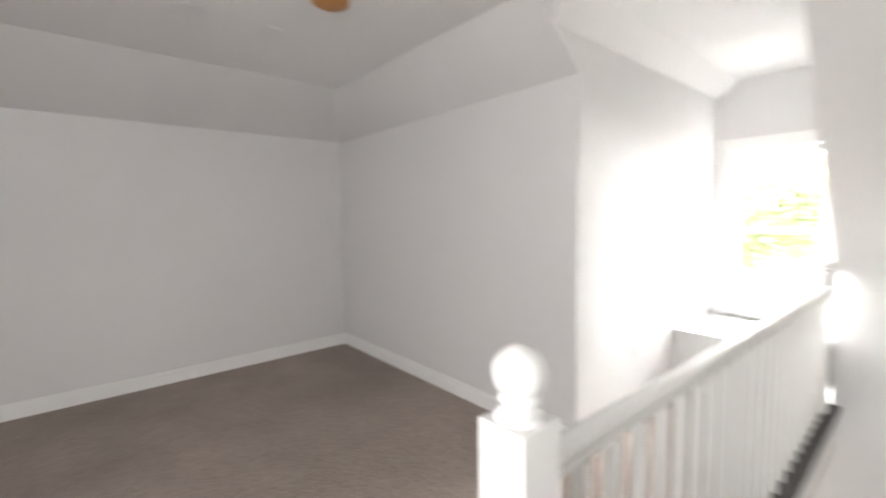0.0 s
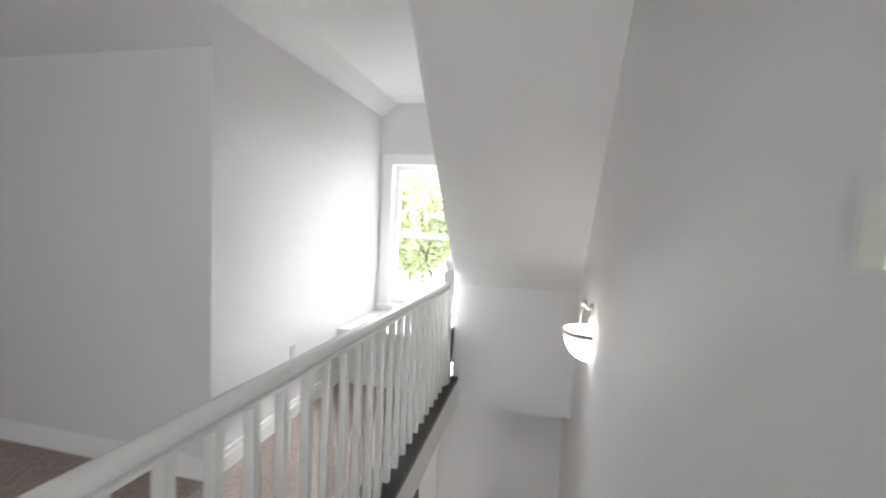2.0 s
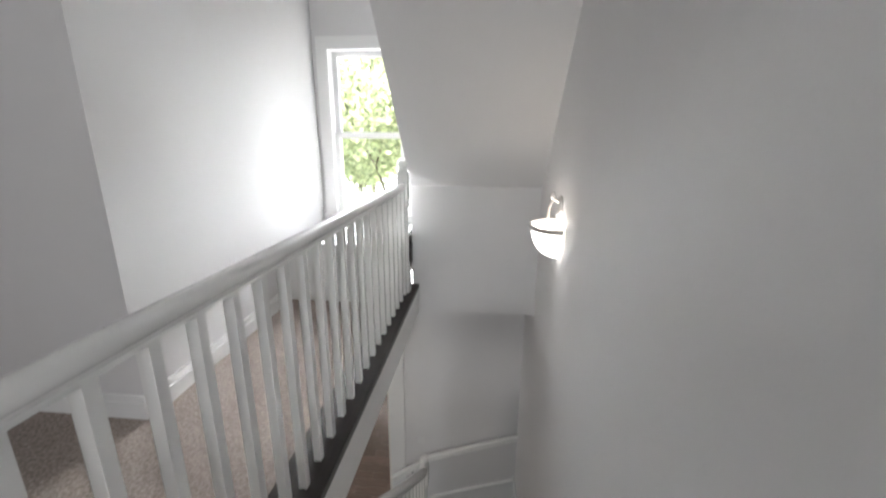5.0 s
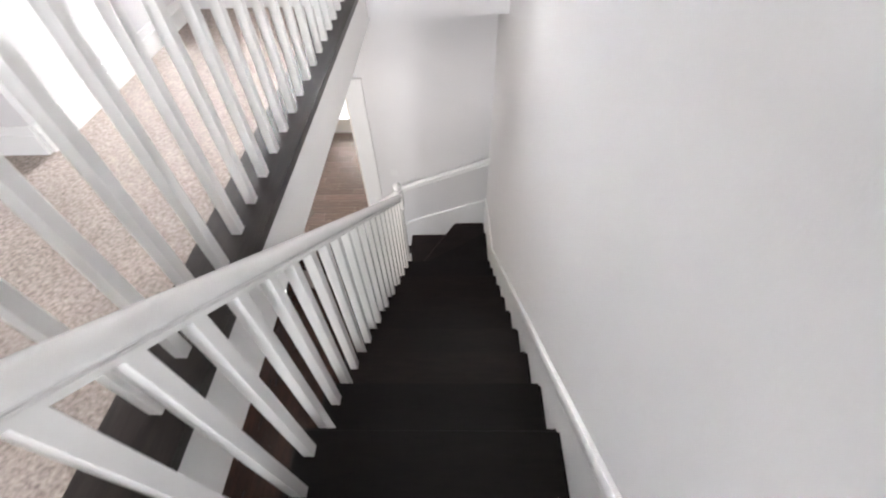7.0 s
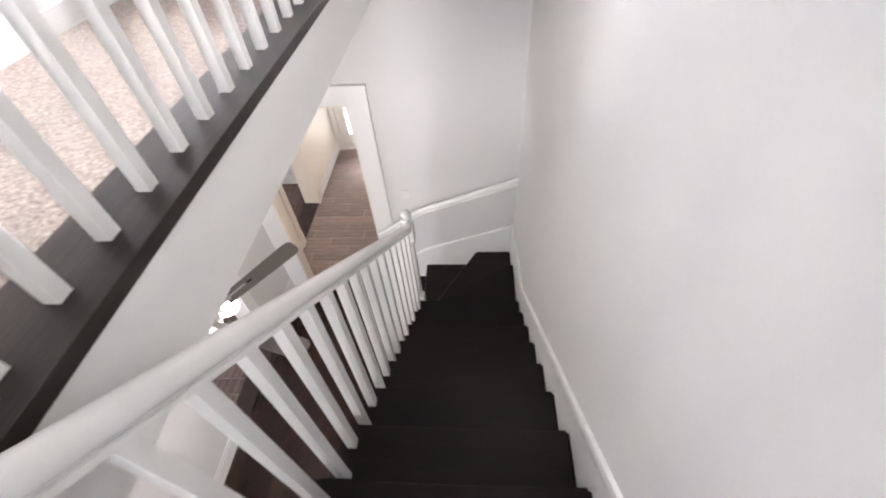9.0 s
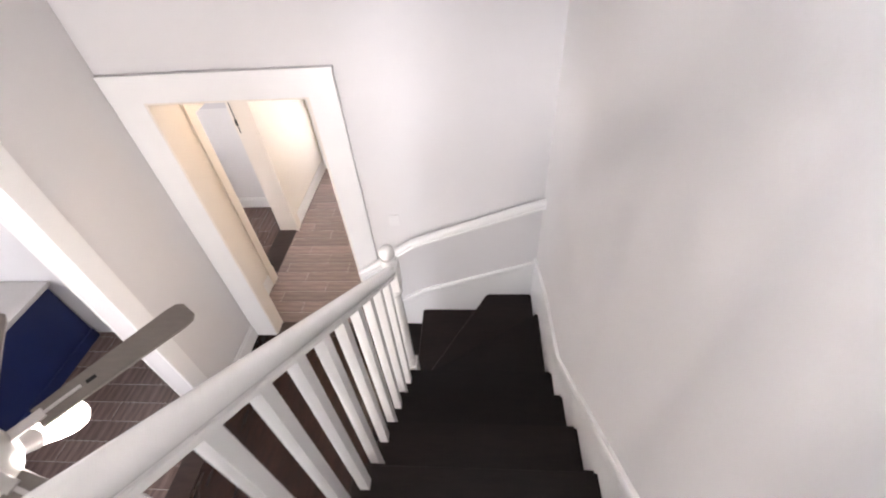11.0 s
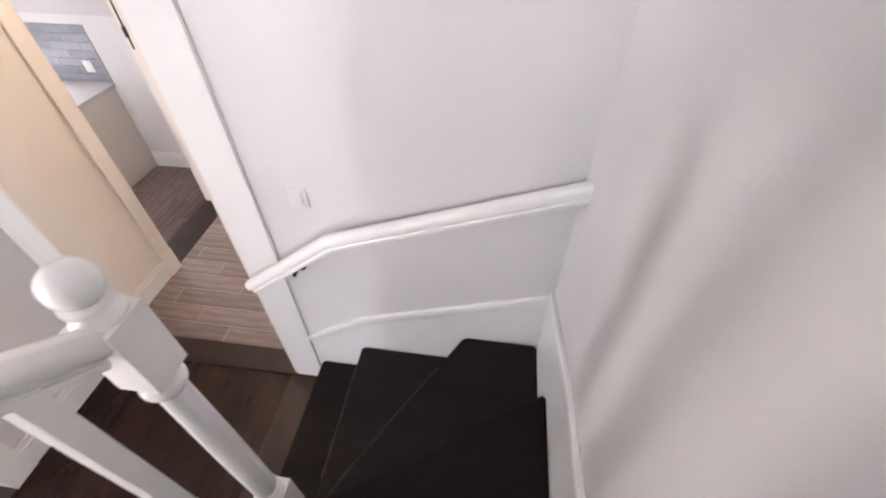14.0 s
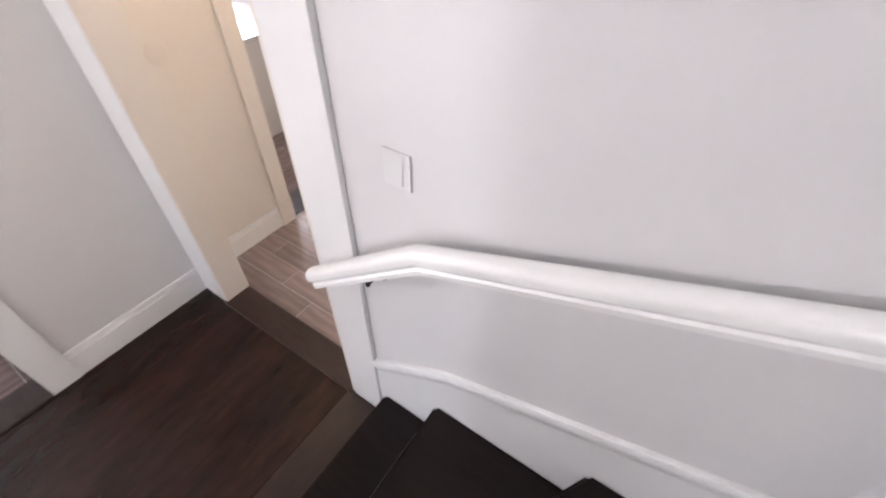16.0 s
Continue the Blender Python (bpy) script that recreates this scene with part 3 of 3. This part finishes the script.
casing("casing_outer_door", "y", 2.6, -1, -2.33, -1.45, 2.06, 0.06, "white painted casing round the outer door", head=0.1)


# added boards; their cream colour holds the warm hall light on the reveal
lining = tagged(new("jamb_lining"), "added lining in the hall doorway, cream to give the warm hall light on it", "door lining", kind="structure")
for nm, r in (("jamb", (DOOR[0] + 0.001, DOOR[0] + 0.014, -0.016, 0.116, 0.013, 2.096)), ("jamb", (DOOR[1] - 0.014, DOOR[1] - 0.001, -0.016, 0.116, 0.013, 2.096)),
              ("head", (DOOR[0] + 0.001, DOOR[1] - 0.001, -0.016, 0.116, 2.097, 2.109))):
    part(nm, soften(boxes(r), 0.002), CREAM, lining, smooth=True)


def skirting(name, rows, h=0.14, t=0.014):
    ob = tagged(new(name), "white painted skirting board with a moulded top", "skirting board", kind="structure")
    for axis, face, out, a, b, z in rows:
        for nm, z0, z1, tt in (("board", z, z + h - 0.03, t), ("cap", z + h - 0.03, z + h, t * 0.65)):
            g0, g1 = sorted((face + out * 0.001, face + out * tt))
            r = (a, b, g0, g1, z0, z1) if axis == "y" else (g0, g1, a, b, z0, z1)
            part(nm, soften(boxes(r), 0.003), TRIM, ob, smooth=True)


skirting("baseboard_lounge", [("x", -2.335, 1, -0.64, -0.02, 0), ("x", -2.335, 1, -6.4, -1.642, 0)], 0.15)
skirting("baseboard_hall", [("x", -2.4, 1, 0.12, 0.565, 0), ("x", -2.4, 1, 1.455, 2.58, 0), ("y", 1.8, -1, -3.3, -2.6, 0)], 0.14)
skirting("baseboard_loft", [("y", WALL_Y, -1, WEST + 0.002, DORM_L - 0.0, FLOOR2), ("x", WEST, 1, -7.4, WALL_Y - 0.016, FLOOR2), ("x", DORM_L, 1, WALL_Y, -1.0, FLOOR2)], 0.1)

# ---------------------------------------------------------------- dormer: window seat and sash window
seat = thing("window_seat", (-1.26, -0.66, FLOOR2), "white painted boxed window seat in the dormer", "window seat")
child("front_panel", boxes((DORM_L + 0.002, DORM_R - 0.03, -0.99, -0.972, FLOOR2, 3.515)), TRIM, seat)
child("lid", soften(boxes((DORM_L + 0.002, DORM_R - 0.02, -1.01, DORM_Y - 0.002, 3.517, 3.54)), 0.004), TRIM, seat, smooth=True)

win = tagged(new("window_1"), "white double-hung sash window in the dormer", "window", kind="structure")
x0, x1, z0, z1 = WIN
c = 0.085
part("casing", boxes((x0 - c, x0, -0.318, -0.301, z0 - 0.06, z1 + c), (x1, x1 + c, -0.318, -0.301, z0 - 0.06, z1 + c), (x0, x1, -0.318, -0.301, z1, z1 + c)), TRIM, win)
part("sill", soften(boxes((x0 - c - 0.01, x1 + c, -0.345, -0.30, z0 - 0.03, z0)), 0.004), TRIM, win, smooth=True)
zm = (z0 + z1) / 2
for nm, a, b, y in (("lower_sash", z0, zm + 0.02, -0.26), ("upper_sash", zm - 0.02, z1, -0.225)):
    s = part(nm, boxes((x0, x0 + 0.04, y, y + 0.03, a, b), (x1 - 0.04, x1, y, y + 0.03, a, b), (x0 + 0.04, x1 - 0.04, y, y + 0.03, a, a + 0.045), (x0 + 0.04, x1 - 0.04, y, y + 0.03, b - 0.04, b)), TRIM, win)
    g = part("pane", boxes((x0 + 0.04, x1 - 0.04, y + 0.012, y + 0.016, a + 0.045, b - 0.04)), glass, s)
    g.visible_shadow = False

# ---------------------------------------------------------------- wall sconce
def sconce(place):
    x, y, z = place
    ob = thing("wall_sconce", (x, y, z), "half-bowl frosted glass wall sconce with nickel rim, lit", "wall lamp")
    bm = lathe(bmesh.new(), [(0.055, 0), (0.055, 0.008), (0.04, 0.016)], 24, pose(x - 0.001, y, z + 0.1, 0, -90, 0))
    child("back_plate", bm, CHROME, ob, smooth=True)
    bm = bmesh.new()
    sweep(bm, [(0.008 * math.cos(i), 0.008 * math.sin(i)) for i in [k * math.pi / 4 for k in range(8)]],
          [(x - 0.012, y, z + 0.12), (x - 0.04, y, z + 0.14), (x - 0.06, y, z + 0.1), (x - 0.065, y, z + 0.01)], Vector((0, 1, 0)))
    lathe(bm, [(0.006, 0), (0.014, 0.01), (0.012, 0.025), (0.003, 0.04)], 14, pose(x - 0.045, y, z + 0.135))
    child("arm", bm, CHROME, ob, smooth=True)
    # half bowl against the wall
    bm, steps, rings = bmesh.new(), 20, []
    for i in range(11):
        a = math.pi / 2 * i / 10
        r, h = 0.135 * math.cos(a) ** 0.8 if i < 10 else 0.012, -0.15 * math.sin(a)
        rings.append([bm.verts.new((x - 0.004 - r * math.sin(math.pi * k / steps), y + r * math.cos(math.pi * k / steps), z + h)) for k in range(steps + 1)])
    for p, q in zip(rings, rings[1:]):
        for k in range(steps):
            bm.faces.new((p[k], p[k + 1], q[k + 1], q[k]))
    bowl = child("bowl", bm, GLOW, ob, "lit frosted glass bowl", True)
    pts = [(x - 0.006 - 0.14 * math.sin(math.pi * k / 24), y + 0.14 * math.cos(math.pi * k / 24), z + 0.004) for k in range(25)]
    child("rim", sweep(bmesh.new(), [(-0.006, -0.011), (0.006, -0.011), (0.006, 0.011), (-0.006, 0.011)], pts), CHROME, bowl, "nickel rim", True)
    lamp("sconce_bulb", "POINT", pose(x - 0.075, y, z + 0.02), 0.22, (1, 0.92, 0.84), radius=0.04)


sconce((0, -1.43, 3.785))

# ---------------------------------------------------------------- switches and outlets
def plate(name, place, turn, gangs, label, rocker=True):
    w = 0.07 + 0.043 * (gangs - 1)
    ob = thing(name, place, label, "light switch" if rocker else "outlet", "switch plates" if rocker else "wall outlets")
    ob.rotation_euler = (0, 0, radians(turn))
    part("cover", soften(boxes((-w / 2, w / 2, -0.005, -0.0005, -0.043, 0.043)), 0.003), PLASTIC, ob, smooth=True)
    for i in range(gangs):
        u = (i - (gangs - 1) / 2) * 0.046
        if rocker:
            bm = bmesh.new()
            prism(bm, [(-0.0065, -0.033), (-0.0085, -0.033), (-0.0068, 0.033), (-0.0065, 0.033)], "x", u - 0.016, u + 0.016)
            part("rocker", bm, ROCKER_GLOW if gangs == 4 and i == 0 else PLASTIC, ob, "rocker tinted for its pale yellow-green glow" if gangs == 4 and i == 0 else "")
        else:
            for z in (-0.02, 0.02):
                part("socket", lathe(bmesh.new(), [(0.016, 0), (0.016, 0.003), (0.012, 0.004)], 16, pose(u, -0.006, z, 90, 0, 0)), PLASTIC, ob, smooth=True)
    return ob


plate("switch_plate", (0, -3.363, 4.345), -90, 4, "white four-gang rocker switch plate on the stair wall")
plate("switch_plate", (-0.935, 0, 1.27), 0, 1, "white single rocker switch plate above the handrail")
bp = thing("cover_plate", (-2.4, 0.277, 1.12), "round blank cover plate painted cream like the hall wall", "cover plate")
child("disc", lathe(bmesh.new(), [(0.05, 0.0002), (0.05, 0.0012), (0.048, 0.002), (0.004, 0.0022)], 28, pose(-2.4, 0.277, 1.12, 0, 90, 0)), CREAM, bp, smooth=True)
plate("wall_outlet", (DORM_L, -1.57, 3.53), 90, 1, "white outlet plate on the dormer wall", False)

# ---------------------------------------------------------------- ceiling fan below
fan = thing("ceiling_fan", (-1.61, -1.76, CEIL1), "nickel ceiling fan with grey blades and lit lamps", "ceiling fan")
fx, fy = -1.61, -1.76
child("canopy", lathe(bmesh.new(), [(0.02, -0.07), (0.05, -0.05), (0.07, 0.0)], 24, pose(fx, fy, CEIL1 - 0.001)), CHROME, fan, smooth=True)
child("downrod", lathe(bmesh.new(), [(0.012, 0), (0.012, 0.75)], 14, pose(fx, fy, CEIL1 - 0.8)), CHROME, fan, smooth=True)
child("motor", lathe(bmesh.new(), [(0.03, -0.1), (0.065, -0.09), (0.085, -0.05), (0.085, 0.02), (0.06, 0.06), (0.025, 0.1)], 28, pose(fx, fy, 2.02)), CHROME, fan, smooth=True)
for i in range(5):
    m = pose(fx, fy, 2.0, 0, 0, 57 + 72 * i) @ pose(0, 0, 0, 9, 0, 0)
    bm = bmesh.new()
    outl = [(0.14, -0.034), (0.52, -0.048), (0.55, -0.044), (0.565, -0.028), (0.565, 0.028), (0.55, 0.044), (0.52, 0.048), (0.14, 0.034)]
    prism(bm, outl, "z", -0.004, 0.004)
    bmesh.ops.transform(bm, matrix=m, verts=bm.verts)
    blade = child("blade", bm, BLADE, fan, "flat grey-brown blade")
    bm = boxes((0.07, 0.16, -0.016, 0.016, 0.005, 0.011), (0.16, 0.25, -0.005, 0.005, 0.005, 0.008))
    bmesh.ops.transform(bm, matrix=m, verts=bm.verts)
    child("blade_bracket", bm, CHROME, blade)
    bm = boxes((0.262, 0.288, -0.006, 0.006, 0.0041, 0.0056))
    bmesh.ops.transform(bm, matrix=m, verts=bm.verts)
    child("screw_cap", bm, BLACK, blade)
for i in range(3):
    turn = pose(fx, fy, 1.93, 0, 0, 95 + 120 * i)
    m = turn @ pose(0.085, 0, -0.02, 0, 125, 0)
    bend = [turn @ Vector(p) for p in ((0.0, 0, -0.01), (0.03, 0, 0.012), (0.06, 0, 0.008), (0.085, 0, -0.014))]
    child("lamp_arm", sweep(bmesh.new(), [(0.008 * math.cos(k * math.pi / 4), 0.008 * math.sin(k * math.pi / 4)) for k in range(8)], bend), CHROME, fan, smooth=True)
    holder = child("lamp_holder", lathe(bmesh.new(), [(0.02, -0.05), (0.024, 0), (0.03, 0.03)], 16, m), CHROME, fan, smooth=True)
    prof = [(0.026, 0.03), (0.03, 0.05), (0.042, 0.09), (0.048, 0.13), (0.044, 0.16), (0.03, 0.178), (0.01, 0.184)]
    child("shade", lathe(bmesh.new(), prof, 20, m), GLOW, holder, "lit frosted glass shade", True)
lamp("fan_bulb", "POINT", pose(-1.525, -1.573, 1.69), 1.9, (1, 0.94, 0.88), radius=0.032)
lamp("fan_bulb", "POINT", pose(-1.83, -1.72, 1.7), 0.65, (1, 0.94, 0.88), radius=0.05)
lamp("hall_bulb", "POINT", pose(-1.75, 0.8, 2.3), 1.45, WARM, radius=0.08)

# ---------------------------------------------------------------- kitchen and dining
cab = thing("kitchen_cabinet", (-3.6, 1.45, 0), "greige kitchen base cabinet with plain end panel", "cabinet")
child("body", boxes((-4.6, -3.332, 1.12, 1.797, 0.09, 0.72)), CABINET, cab)
child("end_panel", soften(boxes((-3.33, -3.31, 1.1, 1.797, 0.002, 0.72)), 0.002), CABINET, cab)
# front panel much darker than the end panel
child("front_panel", soften(boxes((-3.93, -3.334, 1.098, 1.118, 0.1, 0.71)), 0.003), SLATE, cab, "dark grey front panel of the cabinet")
child("plinth", boxes((-4.6, -3.34, 1.2, 1.7, 0.002, 0.088)), BLACK, cab)
tagged(part("worktop", soften(boxes((-4.62, -3.29, 1.08, 1.797, 0.722, 0.752)), 0.004), GRANITE, smooth=True), "grey speckled granite worktop on the cabinet", "worktop")
sp = thing("backsplash", (-3.9, 1.8, 0.95), "grey glass strip-tile backsplash above the worktop", "backsplash")
cuts = {}
for r in range(7):
    u = -3.9 - (0.125 if r % 2 else 0.0)
    while u < -3.3:
        a, b = max(u, -3.9), min(u + 0.25, -3.29)
        if b - a > 0.01:
            key = round(b - a, 3)
            if key not in cuts:
                cuts[key] = mesh_of("tile", soften(boxes((0, key - 0.003, -0.008, -0.001, 0, 0.058)), 0.0015, 1), SPLASH)
            share("tile", cuts[key], sp, Matrix.Translation((a + 3.9, 0, 0.756 + r * 0.06 - 0.95)))
        u += 0.25
# a grey somewhat darker than the kitchen wall
BAND = material("pale_grey_band", (0.6, 0.58, 0.59), 0.5, blotch=0.04, bump=0.08, bump_scale=40)
setting("trim_kitchen", soften(boxes((-3.88, -2.59, 1.782, 1.798, 1.245, 1.367)), 0.003), BAND, "pale grey wall rail above the backsplash", "trim", True)
plate("wall_outlet", (-3.42, 1.791, 0.88), 0, 1, "white outlet on the grey backsplash", False)
isl = thing("kitchen_island", (-4.5, -0.4, 0), "navy painted island cabinet with base trim", "cabinet")
child("body", boxes((-5.0, -3.82, -1.6, -0.03, 0.0, 0.66)), NAVY, isl)
child("base_trim", soften(boxes((-3.818, -3.8, -1.6, -0.03, 0.0, 0.1)), 0.004), NAVY, isl)
tagged(part("worktop", soften(boxes((-5.05, -3.79, -1.65, -0.01, 0.663, 0.7)), 0.004), GRANITE, smooth=True), "grey speckled granite worktop on the navy island", "worktop")

lt = thing("door_latch", (-2.55, 1.36, 1.45), "black metal track and latch on the kitchen door jamb", "latch")
child("track", boxes((-2.556, -2.55, 1.353, 1.3595, 1.2, 1.72)), BLACK, lt)
child("catch", soften(boxes((-2.562, -2.544, 1.347, 1.3595, 1.27, 1.33)), 0.003), BLACK, lt)

od = thing("door_1", (-1.9, 2.64, 0), "white outer door with a tall glass light", "door")
od["kind"] = "structure"
child("leaf", boxes((-2.327, -2.2, 2.62, 2.66, 0.005, 2.055), (-1.58, -1.453, 2.62, 2.66, 0.005, 2.055), (-2.2, -1.58, 2.62, 2.66, 0.005, 0.25), (-2.2, -1.58, 2.62, 2.66, 1.9, 2.055)), TRIM, od)
g = child("pane", boxes((-2.2, -1.58, 2.637, 2.643, 0.25, 1.9)), glass, od)
g.visible_shadow = False

# ---------------------------------------------------------------- loft ceiling fittings
cf = thing("ceiling_light", (-2.29, -3.16, CEIL2), "small amber glass ceiling fixture under the loft ceiling", "ceiling light")
child("body", lathe(bmesh.new(), [(0.02, -0.028), (0.06, -0.026), (0.08, -0.014), (0.085, -0.001)], 24, pose(-2.29, -3.16, CEIL2)), ORANGE, cf, smooth=True)
rl = thing("recessed_light", (-2.78, -3.63, CEIL2), "white recessed ceiling light with a trim ring", "ceiling light")
child("trim_ring", lathe(bmesh.new(), [(0.05, -0.004), (0.075, -0.008), (0.085, -0.001)], 24, pose(-2.78, -3.63, CEIL2)), PLASTIC, rl, smooth=True)
cv = thing("ceiling_vent", (-2.79, -3.25, CEIL2), "off-white slotted ceiling vent", "vent")
child("vent_frame", soften(boxes((-2.87, -2.71, -3.29, -3.21, CEIL2 - 0.006, CEIL2 - 0.001)), 0.002), CEIL, cv)
for k in range(5):
    child("slat", boxes((-2.86, -2.72, -3.283 + k * 0.0145, -3.275 + k * 0.0145, CEIL2 - 0.009, CEIL2 - 0.0065)), CEIL, cv)

# ---------------------------------------------------------------- outdoors
gr = bmesh.new()
gr.faces.new([gr.verts.new(p) for p in ((-400, -400, -0.35), (400, -400, -0.35), (400, 400, -0.35), (-400, 400, -0.35))])
setting("ground", gr, PALE_GROUND, "pale ground around the house, lightened to bounce light into the dormer", "yard")


def tree(place, height, spread, leaves, seed):
    rng = random.Random(seed)
    ob = thing("tree", place, "garden tree with fresh light green leaves", "tree", "garden trees")
    trunk, crown = bmesh.new(), bmesh.new()
    tips = []

    def limb(a, d, length, r, depth):
        b = a + d * length
        side = d.orthogonal().normalized()
        up = d.cross(side)
        ra = [trunk.verts.new(a + (side * math.cos(k) + up * math.sin(k)) * r) for k in [j * math.pi / 3 for j in range(6)]]
        rb = [trunk.verts.new(b + (side * math.cos(k) + up * math.sin(k)) * r * 0.65) for k in [j * math.pi / 3 for j in range(6)]]
        for k in range(6):
            trunk.faces.new((ra[k], ra[(k + 1) % 6], rb[(k + 1) % 6], rb[k]))
        if depth == 0:
            tips.append(b)
            return
        tips.append(b) if depth < 3 else None
        for _ in range(3):
            nd = (d + Vector((rng.uniform(-1, 1), rng.uniform(-1, 1), rng.uniform(-0.3, 0.7))) * spread).normalized()
            limb(b, nd, length * rng.uniform(0.6, 0.8), r * 0.6, depth - 1)
    limb(Vector((0, 0, 0)), Vector((0.03, 0.02, 1)).normalized(), height * 0.36, height * 0.014, 4)
    for _ in range(leaves):
        p = rng.choice(tips) + Vector((rng.gauss(0, 1), rng.gauss(0, 1), rng.gauss(0, 1))) * height * 0.062
        s = rng.uniform(0.05, 0.11)
        u = Vector((rng.gauss(0, 1), rng.gauss(0, 1), rng.gauss(0, 1))).normalized() * s
        w = u.orthogonal().normalized() * s * 0.6
        crown.faces.new([crown.verts.new(p + q) for q in (-u, w, u, -w)])
    part("trunk", trunk, BARK, ob)
    part("crown", crown, LEAF, ob)
    return ob


setting("porch_roof", boxes((-7.1, 0.3, 2.7, 4.6, 2.45, 2.6)), ROOF, "grey shingled porch roof outside the hall door", "roof")
# added screen: hides the bright backdrop so less light enters the hall
setting("yard_wall", boxes((-7.1, 0.3, 5.4, 5.5, -0.34, 2.9)), SIDING, "pale screen added outside the hall door to cut the daylight", "wall")
# glowing sky sheet, brightened and cut off at x = 22 to light the dormer
back = bmesh.new()
back.faces.new([back.verts.new(p) for p in ((-90, 58, -2), (22, 58, -2), (22, 58, 75), (-90, 58, 75))])
SKY_GLOW = material("glowing_sky_sheet", (0.93, 0.965, 1.0), 1.0, emit=9.2)
setting("backdrop", back, SKY_GLOW, "glowing white sheet standing in for the distant sky", "sky")
tree((-3.4, 9.5, -0.35), 5.8, 0.85, 42000, 3)
tree((-4.7, 10.6, -0.35), 4.6, 0.9, 26000, 11)
tree((-5.5, 15, -0.35), 9.0, 0.75, 20000, 5)
tree((1.5, 17, -0.35), 9.0, 0.75, 20000, 8)
